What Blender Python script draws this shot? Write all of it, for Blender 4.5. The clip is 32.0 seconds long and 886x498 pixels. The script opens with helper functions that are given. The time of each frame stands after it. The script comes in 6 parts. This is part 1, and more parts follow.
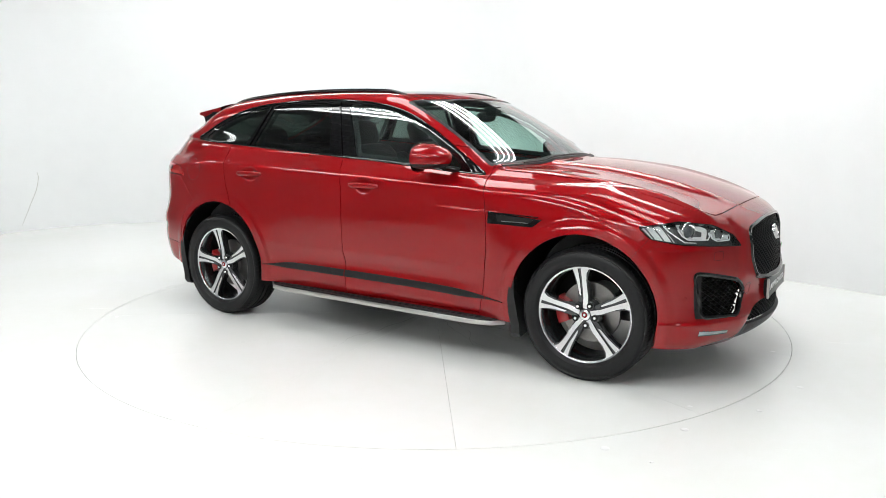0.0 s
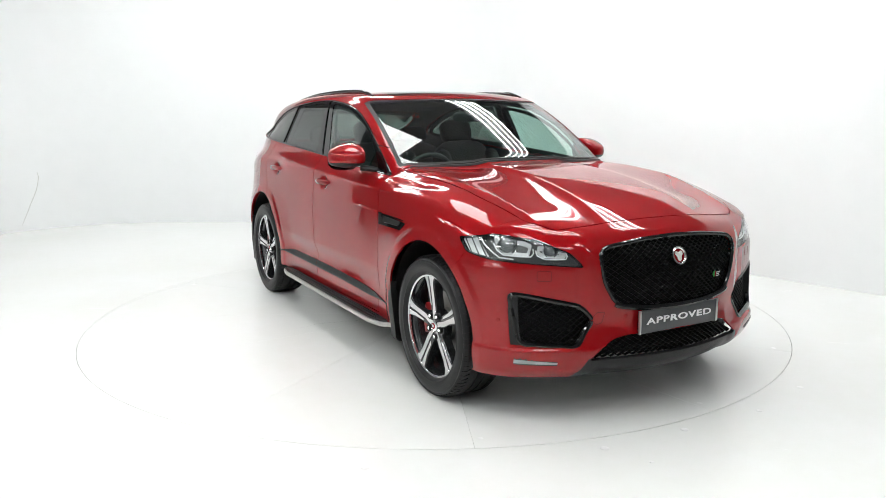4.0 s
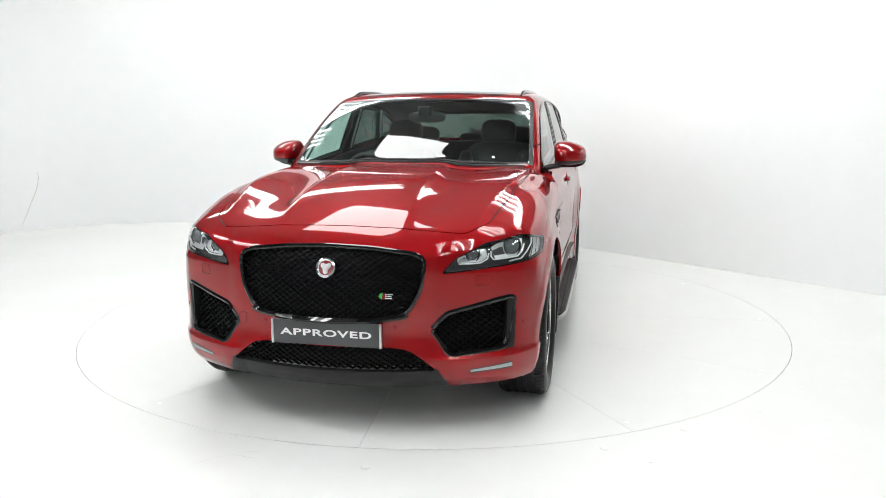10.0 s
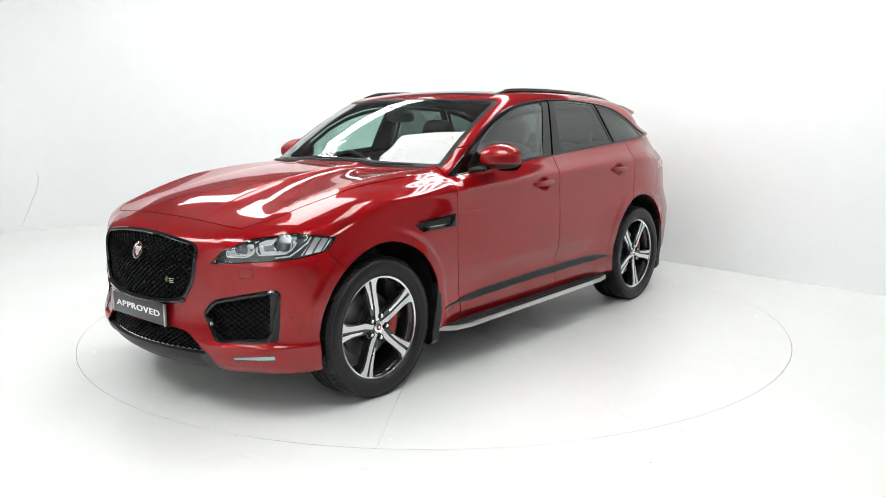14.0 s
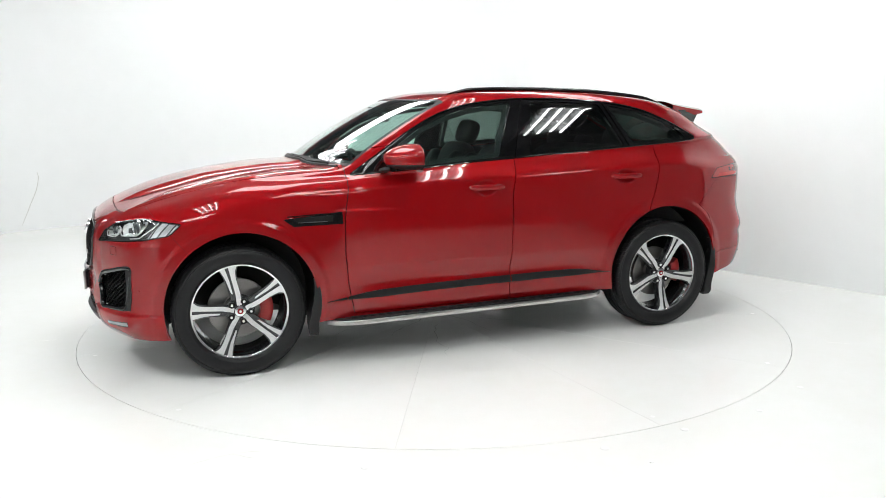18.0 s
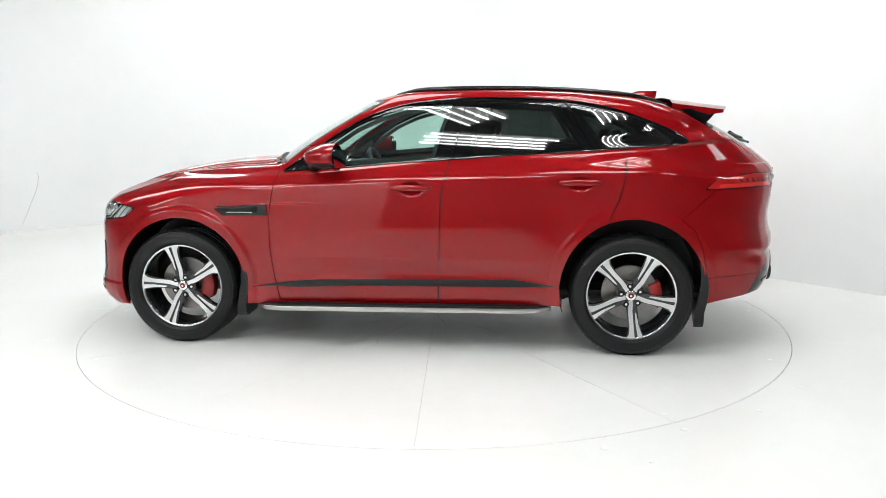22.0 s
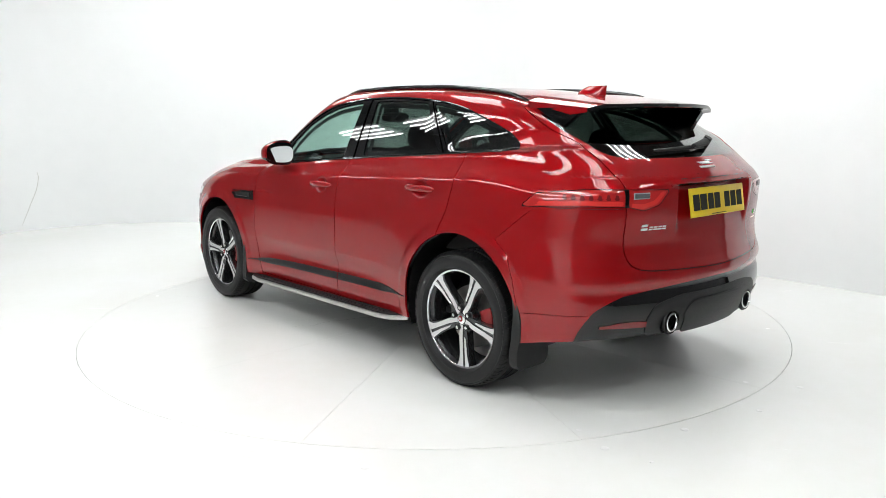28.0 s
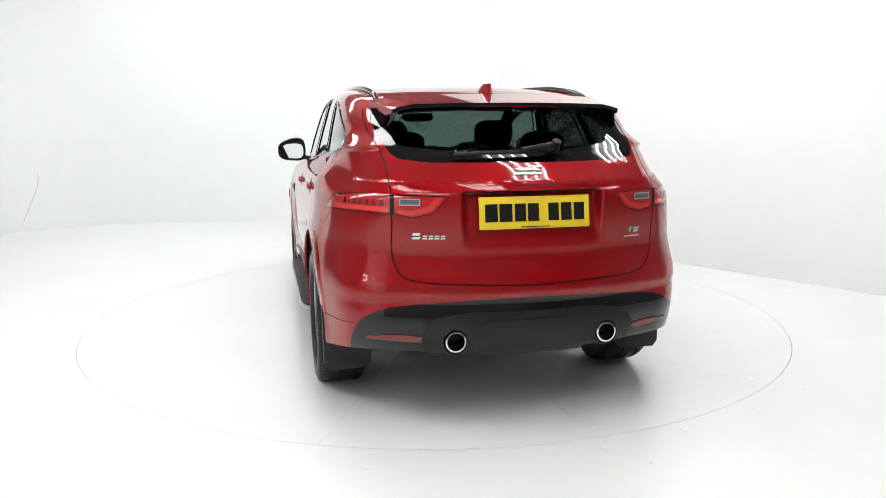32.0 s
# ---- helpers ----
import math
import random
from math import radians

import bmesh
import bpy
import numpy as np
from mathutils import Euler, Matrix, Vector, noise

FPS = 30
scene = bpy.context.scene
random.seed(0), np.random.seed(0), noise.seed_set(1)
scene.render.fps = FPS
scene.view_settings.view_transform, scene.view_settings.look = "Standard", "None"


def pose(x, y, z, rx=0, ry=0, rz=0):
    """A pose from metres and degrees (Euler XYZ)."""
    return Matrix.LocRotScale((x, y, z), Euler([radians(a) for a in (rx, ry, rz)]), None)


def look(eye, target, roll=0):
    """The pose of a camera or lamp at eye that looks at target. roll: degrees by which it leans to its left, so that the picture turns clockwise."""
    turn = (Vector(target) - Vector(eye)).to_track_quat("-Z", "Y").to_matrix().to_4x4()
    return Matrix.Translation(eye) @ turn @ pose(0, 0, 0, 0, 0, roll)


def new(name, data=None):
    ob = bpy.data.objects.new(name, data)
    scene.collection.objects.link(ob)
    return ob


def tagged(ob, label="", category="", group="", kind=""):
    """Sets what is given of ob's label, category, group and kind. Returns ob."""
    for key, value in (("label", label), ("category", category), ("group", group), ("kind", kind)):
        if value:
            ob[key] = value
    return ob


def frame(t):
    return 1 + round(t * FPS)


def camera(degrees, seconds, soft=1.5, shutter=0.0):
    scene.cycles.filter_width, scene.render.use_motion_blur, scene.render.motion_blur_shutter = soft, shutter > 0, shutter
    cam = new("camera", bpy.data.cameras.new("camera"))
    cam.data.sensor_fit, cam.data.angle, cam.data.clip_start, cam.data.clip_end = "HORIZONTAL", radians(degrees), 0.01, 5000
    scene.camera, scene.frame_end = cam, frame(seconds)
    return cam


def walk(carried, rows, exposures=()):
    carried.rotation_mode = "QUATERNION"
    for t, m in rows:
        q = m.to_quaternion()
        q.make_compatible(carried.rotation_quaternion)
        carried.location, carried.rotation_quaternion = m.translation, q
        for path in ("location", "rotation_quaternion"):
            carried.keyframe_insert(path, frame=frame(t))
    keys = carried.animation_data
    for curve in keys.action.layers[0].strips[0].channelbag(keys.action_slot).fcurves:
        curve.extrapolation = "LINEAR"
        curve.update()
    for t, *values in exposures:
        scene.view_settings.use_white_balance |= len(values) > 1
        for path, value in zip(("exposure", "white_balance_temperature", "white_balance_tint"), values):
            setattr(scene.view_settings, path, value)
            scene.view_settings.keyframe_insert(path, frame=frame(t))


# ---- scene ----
cam = camera(59.87, 32.0, soft=0.75)
EYE = Vector((0.0, -5.694, 1.456))
YAW, TILT = radians(0.59), radians(-9.748)
AHEAD = Vector((math.sin(YAW) * math.cos(TILT), math.cos(YAW) * math.cos(TILT), math.sin(TILT)))
STILL = look(EYE, EYE + AHEAD, -0.204)
walk(cam, [(0.0, STILL), (32.0, STILL)], exposures=[(0.0, 0.0), (32.0, 0.0)])

# the table turns clockwise, seen from above, at a steady pace
TURN_START, TURN_RATE = -32.94, -7.0175
TABLE_R = 2.476
CAR_X, CAR_Y = 0.108, 0.0446

# ---- world and lights ----
world = bpy.data.worlds.new("hall_air")
world.use_nodes = True
world.node_tree.nodes["Background"].inputs[0].default_value = (0.75, 0.8, 0.85, 1)
world.node_tree.nodes["Background"].inputs[1].default_value = 0.04
scene.world = world


# ---- materials ----
def material(name, color, rough=0.5, metal=0.0, coat=0.0, grain=0.0, grain_scale=40.0, bump=0.0, bump_scale=200.0,
             emit=None, spec=0.5, second=None, second_scale=3.0):
    """A principled surface; grain varies its tone at two scales, bump gives fine relief."""
    m = bpy.data.materials.new(name)
    m.use_nodes = True
    nt = m.node_tree
    p = nt.nodes["Principled BSDF"]
    p.inputs["Base Color"].default_value = (*color, 1)
    p.inputs["Roughness"].default_value = rough
    p.inputs["Metallic"].default_value = metal
    p.inputs["Coat Weight"].default_value = coat
    p.inputs["Coat Roughness"].default_value = 0.02
    p.inputs["Specular IOR Level"].default_value = spec
    if emit:
        p.inputs["Emission Color"].default_value = (*emit[0], 1)
        p.inputs["Emission Strength"].default_value = emit[1]
    tc = nt.nodes.new("ShaderNodeTexCoord")
    if grain:
        n1 = nt.nodes.new("ShaderNodeTexNoise")
        n1.inputs["Scale"].default_value, n1.inputs["Detail"].default_value = grain_scale, 5
        n2 = nt.nodes.new("ShaderNodeTexNoise")
        n2.inputs["Scale"].default_value, n2.inputs["Detail"].default_value = second_scale, 4
        mix = nt.nodes.new("ShaderNodeMix")
        mix.data_type = "RGBA"
        add = nt.nodes.new("ShaderNodeMath")
        add.operation = "MULTIPLY_ADD"
        add.inputs[1].default_value = 0.4
        ramp = nt.nodes.new("ShaderNodeMapRange")
        ramp.inputs[1].default_value, ramp.inputs[2].default_value = 0.45, 0.95
        nt.links.new(tc.outputs["Object"], n1.inputs["Vector"])
        nt.links.new(tc.outputs["Object"], n2.inputs["Vector"])
        nt.links.new(n1.outputs["Fac"], add.inputs[0])
        nt.links.new(n2.outputs["Fac"], add.inputs[2])
        nt.links.new(add.outputs[0], ramp.inputs[0])
        nt.links.new(ramp.outputs[0], mix.inputs["Factor"])
        other = second or tuple(c * (1 - grain) for c in color)
        mix.inputs["A"].default_value = (*color, 1)
        mix.inputs["B"].default_value = (*other, 1)
        nt.links.new(mix.outputs["Result"], p.inputs["Base Color"])
    if bump:
        n3 = nt.nodes.new("ShaderNodeTexNoise")
        n3.inputs["Scale"].default_value, n3.inputs["Detail"].default_value = bump_scale, 3
        b = nt.nodes.new("ShaderNodeBump")
        b.inputs["Strength"].default_value, b.inputs["Distance"].default_value = bump, 0.002
        nt.links.new(tc.outputs["Object"], n3.inputs["Vector"])
        nt.links.new(n3.outputs["Fac"], b.inputs["Height"])
        nt.links.new(b.outputs["Normal"], p.inputs["Normal"])
    return m


def glass(name, tint, gloss=1.0, face=0.07):
    """A thin pane: tinted clear with a Fresnel mirror on it."""
    m = bpy.data.materials.new(name)
    m.use_nodes = True
    nt = m.node_tree
    nt.nodes.remove(nt.nodes["Principled BSDF"])
    out = nt.nodes["Material Output"]
    clear = nt.nodes.new("ShaderNodeBsdfTransparent")
    clear.inputs["Color"].default_value = (*tint, 1)
    shine = nt.nodes.new("ShaderNodeBsdfGlossy")
    shine.inputs["Roughness"].default_value = 0.003
    shine.inputs["Color"].default_value = (gloss, gloss, gloss, 1)
    lw = nt.nodes.new("ShaderNodeLayerWeight")
    lw.inputs["Blend"].default_value = 0.5
    power = nt.nodes.new("ShaderNodeMath")
    power.operation, power.inputs[1].default_value = "POWER", 5.0
    fres = nt.nodes.new("ShaderNodeMath")
    fres.operation, fres.inputs[1].default_value, fres.inputs[2].default_value = "MULTIPLY_ADD", 0.92, face
    nt.links.new(lw.outputs["Facing"], power.inputs[0])
    nt.links.new(power.outputs[0], fres.inputs[0])
    mix = nt.nodes.new("ShaderNodeMixShader")
    nt.links.new(fres.outputs[0], mix.inputs[0])
    nt.links.new(clear.outputs[0], mix.inputs[1])
    nt.links.new(shine.outputs[0], mix.inputs[2])
    nt.links.new(mix.outputs[0], out.inputs["Surface"])
    return m


M_PAINT = material("red_metallic_paint", (0.300, 0.0021, 0.0045), 0.42, 0.35, 1.0, spec=0.0, grain=0.12, grain_scale=900.0, second_scale=2.0)
M_PAINT.node_tree.nodes["Principled BSDF"].inputs["Coat IOR"].default_value = 1.52
M_GLOSS = material("gloss_black", (0.004, 0.004, 0.0045), 0.02, 0, 0.0, grain=0.2, grain_scale=60)
M_PLASTIC = material("black_textured_plastic", (0.009, 0.009, 0.0095), 0.45, spec=0.35, grain=0.25, grain_scale=120, bump=0.15, bump_scale=900)
M_RUBBER = material("tyre_rubber", (0.009, 0.009, 0.010), 0.42, spec=0.32, grain=0.3, grain_scale=60, bump=0.2, bump_scale=400)
M_CHROME = material("chrome", (0.8, 0.8, 0.8), 0.06, 1.0, grain=0.08, grain_scale=50)
M_ALLOY = material("machined_alloy", (0.72, 0.72, 0.73), 0.2, 1.0, grain=0.1, grain_scale=300)
M_ALLOY_DARK = material("dark_grey_alloy", (0.05, 0.052, 0.056), 0.25, 0.6, 0.6, grain=0.2, grain_scale=100)
M_STEEL = material("brushed_steel", (0.55, 0.54, 0.52), 0.32, 1.0, grain=0.15, grain_scale=200)
M_DISC = material("brake_disc_steel", (0.3, 0.29, 0.28), 0.4, 1.0, grain=0.3, grain_scale=90)
M_CALIPER = material("red_caliper", (0.33, 0.008, 0.01), 0.35, 0, 0.3, grain=0.15)
M_LEATHER = material("black_leather", (0.018, 0.018, 0.02), 0.5, grain=0.3, grain_scale=80, bump=0.3, bump_scale=350)
M_DASH = material("dark_soft_plastic", (0.02, 0.02, 0.022), 0.6, grain=0.2, bump=0.2, bump_scale=600)
M_CLEAR = glass("clear_lens", (0.93, 0.95, 0.95))
M_TINT = glass("green_tinted_glass", (0.62, 0.80, 0.74), 1.0, 0.10)
M_PRIVACY = glass("dark_privacy_glass", (0.13, 0.165, 0.15))
M_FLOOR = material("white_painted_floor", (0.875, 0.88, 0.875), 0.24, second=(0.835, 0.84, 0.81), grain=0.06, grain_scale=9.0, second_scale=0.9, bump=0.05, bump_scale=30)
M_WALL = material("white_painted_wall", (0.86, 0.87, 0.875), 0.6, grain=0.04, grain_scale=6.0, second_scale=0.6, bump=0.08, bump_scale=120)
M_DARKWALL = material("dark_grey_wall", (0.25, 0.25, 0.26), 0.7, grain=0.2, grain_scale=5)
M_CEIL = material("grey_metal_ceiling", (0.33, 0.33, 0.34), 0.5, grain=0.2, grain_scale=8)
M_TUBE = material("lit_tube", (0.9, 0.9, 0.9), 0.4, emit=((0.975, 1.0, 0.985), 24.8))
M_LED = material("bright_diffuser", (0.9, 0.9, 0.9), 0.4, emit=((0.98, 1.0, 0.985), 8.0))
M_FIXING = material("painted_floor_fixing", (0.84, 0.84, 0.835), 0.4, grain=0.2, grain_scale=40)
M_UNDER = material("grey_underseal", (0.26, 0.26, 0.25), 0.7, grain=0.4, grain_scale=20)
M_SEAM = material("dark_seam", (0.05, 0.05, 0.05), 0.8, grain=0.4, grain_scale=30)
M_CRACK = material("grey_crack", (0.22, 0.22, 0.21), 0.8, grain=0.6, grain_scale=25, second=(0.7, 0.7, 0.69))
M_FAINT = material("faint_grey_scuff", (0.58, 0.57, 0.54), 0.6, grain=0.5, grain_scale=30, second=(0.8, 0.8, 0.79))


# ---- mesh helpers ----
def mesh_of(name, verts, faces, mat, normals=None, smooth=True):
    me = bpy.data.meshes.new(name)
    me.from_pydata([tuple(v) for v in verts], [], [tuple(int(i) for i in f) for f in faces])
    me.materials.append(mat)
    if smooth:
        me.polygons.foreach_set("use_smooth", [True] * len(me.polygons))
    if normals is not None:
        me.normals_split_custom_set_from_vertices([tuple(n) for n in normals])
    me.update()
    return me


def place(ob, parent):
    if parent is not None:
        ob.parent = parent
    return ob


def raw(name, verts, faces, mat, parent=None, label="", normals=None, smooth=True):
    ob = place(new(name, mesh_of(name, verts, faces, mat, normals, smooth)), parent)
    return tagged(ob, label=label)


def part(name, bm, mat, parent=None, label="", smooth=True, at=None):
    me = bpy.data.meshes.new(name)
    bmesh.ops.recalc_face_normals(bm, faces=bm.faces)
    bm.to_mesh(me)
    bm.free()
    me.materials.append(mat)
    if smooth:
        me.polygons.foreach_set("use_smooth", [True] * len(me.polygons))
        me.set_sharp_from_angle(angle=radians(40))
    ob = place(new(name, me), parent)
    if at is not None:
        ob.matrix_basis = at
    return tagged(ob, label=label)


def box_bm(x0, x1, y0, y1, z0, z1, bevel=0.0, segs=2):
    bm = bmesh.new()
    bmesh.ops.create_cube(bm, size=1, matrix=Matrix.Translation(((x0 + x1) / 2, (y0 + y1) / 2, (z0 + z1) / 2)) @
                          Matrix.Diagonal((abs(x1 - x0), abs(y1 - y0), abs(z1 - z0), 1)))
    if bevel:
        bmesh.ops.bevel(bm, geom=bm.edges[:], offset=bevel, segments=segs, affect="EDGES", profile=0.5)
    return bm


def tube_bm(points, radius, sides=10, caps=True, squash=1.0):
    """A round bar along a line of points."""
    bm = bmesh.new()
    pts = [Vector(p) for p in points]
    rings = []
    for i, p in enumerate(pts):
        d = (pts[min(i + 1, len(pts) - 1)] - pts[max(i - 1, 0)]).normalized()
        a = d.cross(Vector((0, 0, 1)))
        a = a.normalized() if a.length > 1e-4 else Vector((1, 0, 0))
        b = a.cross(d).normalized()
        r = radius(i / max(1, len(pts) - 1)) if callable(radius) else radius
        rings.append([bm.verts.new(p + (a * math.cos(k * math.tau / sides) + b * math.sin(k * math.tau / sides) * squash) * r) for k in range(sides)])
    for r0, r1 in zip(rings, rings[1:]):
        for k in range(sides):
            bm.faces.new((r0[k], r0[(k + 1) % sides], r1[(k + 1) % sides], r1[k]))
    if caps:
        bm.faces.new(rings[0])
        bm.faces.new(rings[-1][::-1])
    return bm


def lathe_bm(profile, segs=64, axis="y", span=math.tau):
    """Turns (radius, along) pairs round an axis."""
    bm = bmesh.new()
    rings = []
    closed = span > math.tau - 1e-6
    for k in range(segs if closed else segs + 1):
        a = span * k / segs
        ring = []
        for r, h in profile:
            c, s = r * math.cos(a), r * math.sin(a)
            ring.append(bm.verts.new((c, h, s) if axis == "y" else ((h, c, s) if axis == "x" else (c, s, h))))
        rings.append(ring)
    n = len(rings)
    for k in range(n if closed else n - 1):
        r0, r1 = rings[k], rings[(k + 1) % n]
        for i in range(len(profile) - 1):
            bm.faces.new((r0[i], r0[i + 1], r1[i + 1], r1[i]))
    bmesh.ops.remove_doubles(bm, verts=bm.verts[:], dist=1e-5)
    return bm


def prism_bm(outline, z0, z1):
    """Pulls a flat outline of (x, y) up from z0 to z1."""
    bm = bmesh.new()
    lo = [bm.verts.new((x, y, z0)) for x, y in outline]
    hi = [bm.verts.new((x, y, z1)) for x, y in outline]
    n = len(outline)
    for i in range(n):
        bm.faces.new((lo[i], lo[(i + 1) % n], hi[(i + 1) % n], hi[i]))
    bm.faces.new(lo[::-1])
    bm.faces.new(hi)
    return bm

M_TAIL = material("red_lamp_lens", (0.46, 0.010, 0.010), 0.12, 0, 1.0, grain=0.25, grain_scale=40)
M_TAIL_DEEP = material("deep_red_lamp_teeth", (0.16, 0.004, 0.005), 0.15, 0, 0.6, grain=0.2, grain_scale=60)
M_TAIL_BRIGHT = material("bright_red_lamp_strip", (0.68, 0.022, 0.018), 0.2, 0, 1.0, grain=0.15)
M_YELLOW = material("yellow_plate", (0.80, 0.56, 0.02), 0.35, grain=0.06)
M_INK = material("black_ink", (0.008, 0.008, 0.008), 0.45, spec=0.2, grain=0.1)
M_PLATE = material("dark_grey_plate", (0.055, 0.058, 0.062), 0.35, grain=0.15)
M_WHITE = material("white_print", (0.82, 0.82, 0.82), 0.4, grain=0.04)
M_GREEN = material("green_enamel", (0.05, 0.4, 0.08), 0.25, grain=0.1)
M_REDENAMEL = material("red_enamel", (0.22, 0.008, 0.012), 0.25, grain=0.1)
M_LAMP_DARK = material("dark_lamp_housing", (0.15, 0.152, 0.156), 0.25, 0.3, grain=0.25, grain_scale=60)
M_LAMP_GREY = material("silver_lamp_reflector", (0.84, 0.85, 0.86), 0.22, 0.15, grain=0.15, grain_scale=40)
M_LENS = material("projector_lens", (0.12, 0.13, 0.14), 0.05, 0.4, 1.0, grain=0.1)
M_STRIP = material("silver_light_strip", (0.66, 0.67, 0.68), 0.2, 0.4, grain=0.4, grain_scale=18)
M_DRL = material("pale_light_guide", (0.85, 0.87, 0.88), 0.15, 0, 0.5, grain=0.04)
M_MIRROR = material("mirror_glass", (0.75, 0.78, 0.8), 0.02, 1.0, grain=0.03)
M_LINING = material("dark_cabin_lining", (0.03, 0.03, 0.032), 0.85, grain=0.25, grain_scale=60, bump=0.2, bump_scale=500)
M_SILVER = material("silver_lettering", (0.78, 0.78, 0.78), 0.28, 0.55, grain=0.08)
M_NET = material("black_net", (0.004, 0.004, 0.0045), 0.45, spec=0.14, grain=0.2, grain_scale=90)
# darker red that paints the shade in the bumper covers' gaps
M_GAP_SHADE = material("dark_red_gap_shade", (0.13, 0.002, 0.004), 0.12, 0, 0.0, grain=0.2)

# ---- the hall ----
def strip_wall(name, pts, height, thick, mat, label):
    """An upright wall along plan points, with thickness outward to its left."""
    bm = bmesh.new()
    n = len(pts)
    off = []
    for i in range(n):
        d = Vector(pts[min(i + 1, n - 1)]) - Vector(pts[max(i - 1, 0)])
        nrm = Vector((-d.y, d.x)).normalized()
        off.append(Vector(pts[i]) + nrm * thick)
    a = [bm.verts.new((p[0], p[1], 0)) for p in pts]
    b = [bm.verts.new((p[0], p[1], height)) for p in pts]
    c = [bm.verts.new((p[0], p[1], 0)) for p in off]
    d = [bm.verts.new((p[0], p[1], height)) for p in off]
    for i in range(n - 1):
        bm.faces.new((a[i], a[i + 1], b[i + 1], b[i]))
        bm.faces.new((c[i], d[i], d[i + 1], c[i + 1]))
        bm.faces.new((b[i], b[i + 1], d[i + 1], d[i]))
        bm.faces.new((a[i], c[i], c[i + 1], a[i + 1]))
    bm.faces.new((a[0], b[0], d[0], c[0]))
    bm.faces.new((a[-1], c[-1], d[-1], b[-1]))
    return tagged(part(name, bm, mat, None), label=label, category="wall", kind="structure")


def arc(cx, cy, r, a0, a1, n):
    return [(cx + r * math.cos(radians(a0 + (a1 - a0) * k / n)), cy + r * math.sin(radians(a0 + (a1 - a0) * k / n))) for k in range(n + 1)]


CYC_H = 3.05
wall_back = strip_wall("wall_back", [*arc(-3.75, 3.15, 2.0, 180, 90, 14), (-2.0, 5.15), (-1.1, 5.10), (-0.5, 4.93), (0.0, 4.62), (0.45, 4.22), (1.0, 3.60), (1.85, 2.58), (2.85, 1.38), (4.6, -0.72)],
                       CYC_H, 0.12, M_WALL, "white painted studio backdrop wall curving round")
wall_end = strip_wall("wall_end", [(4.72, -0.87), (6.5, -3.0), (6.5, -8.59)], 4.55, 0.12, M_DARKWALL, "dark grey hall wall beside the studio")
wall_behind = strip_wall("wall_behind", [(6.5, -8.6), (-2.9, -8.6)], 4.55, 0.12, M_DARKWALL, "dark grey hall wall facing the studio")
wall_pale = strip_wall("wall_pale", [(-2.91, -8.6), (-10.4, -8.6)], 4.55, 0.12, M_WALL, "white painted wall facing the backdrop")
wall_left = strip_wall("wall_left", [(-10.4, -8.59), (-10.4, -0.42)], 4.55, 0.12, M_DARKWALL, "dark grey hall wall beside the backdrop")
wall_far = strip_wall("wall_far", [(-10.4, -0.4), (-10.4, 6.6), (7.0, 6.6), (7.0, -2.6)], 4.55, 0.12, M_DARKWALL, "dark grey hall wall beyond the backdrop")

# floor with a round opening for the table
N_RIM = 128
rim_in = [(math.cos(k * math.tau / N_RIM) * (TABLE_R + 0.0036), math.sin(k * math.tau / N_RIM) * (TABLE_R + 0.0036)) for k in range(N_RIM)]
fv = [(x, y, 0) for x, y in rim_in] + [(x * 5.9, y * 5.9, 0) for x, y in rim_in] + [(x, y, -0.12) for x, y in rim_in]
ff = [(k, (k + 1) % N_RIM, N_RIM + (k + 1) % N_RIM, N_RIM + k) for k in range(N_RIM)]
ff += [(k, 2 * N_RIM + k, 2 * N_RIM + (k + 1) % N_RIM, (k + 1) % N_RIM) for k in range(N_RIM)]
ff = [f[::-1] for f in ff]
floor = raw("floor", fv, ff, M_FLOOR, smooth=False)
tagged(floor, label="white painted smooth studio floor with faint scuffs", category="floor", kind="structure")
pit = part("floor_pit", prism_bm([(x * 1.02, y * 1.02) for x, y in rim_in], -0.16, -0.121), M_SEAM)
tagged(pit, label="dark pit bottom under the turntable", category="floor", kind="structure")

# sheet-metal ceiling: flat pans with a narrow standing rib between them
ceiling_bm = bmesh.new()
RIB_TURN = Matrix.Rotation(radians(-60), 4, "Z")
prev = None
for i in range(54):
    for dv, z in ((0.0, 4.60), (0.014, 4.57), (0.040, 4.57), (0.054, 4.60)):
        v = -13.0 + 0.49 * i + dv
        cur = [ceiling_bm.verts.new(RIB_TURN @ Vector((u, v, z)) + Vector((0, -1.7, 0))) for u in (-13.5, 13.5)]
        if prev:
            ceiling_bm.faces.new((prev[0], cur[0], cur[1], prev[1]))
        prev = cur
ceiling = tagged(part("ceiling", ceiling_bm, M_CEIL, None, smooth=False), label="dim grey ribbed metal hall ceiling", category="ceiling", kind="structure")


def light_bank(x, y, rz, length=2.4, tubes=4, gap=0.17, z=3.8, thick=0.019):
    bank = new("ceiling_light")
    bank.matrix_basis = pose(x, y, z, 0, 0, rz)
    tagged(bank, label="white ceiling fitting with four lit fluorescent tubes", category="lamp", group="ceiling lights")
    part("housing", box_bm(-length / 2 - 0.05, length / 2 + 0.05, -tubes * gap / 2, tubes * gap / 2, 0.05, 0.08, 0.005), M_CEIL, bank)
    for s in (-1, 1):
        part("hanger", tube_bm([(s * length * 0.4, 0, 0.08), (s * length * 0.4, 0, 4.66 - z)], 0.012, 6), M_CEIL, bank)
    for k in range(tubes):
        yy = (k - (tubes - 1) / 2) * gap
        part("tube", tube_bm([(-length / 2 + 0.06 * (k % 2), yy, 0.012), (length / 2 - 0.05 * (k % 3), yy, 0.012)], thick, 8), M_TUBE, bank)
    return bank


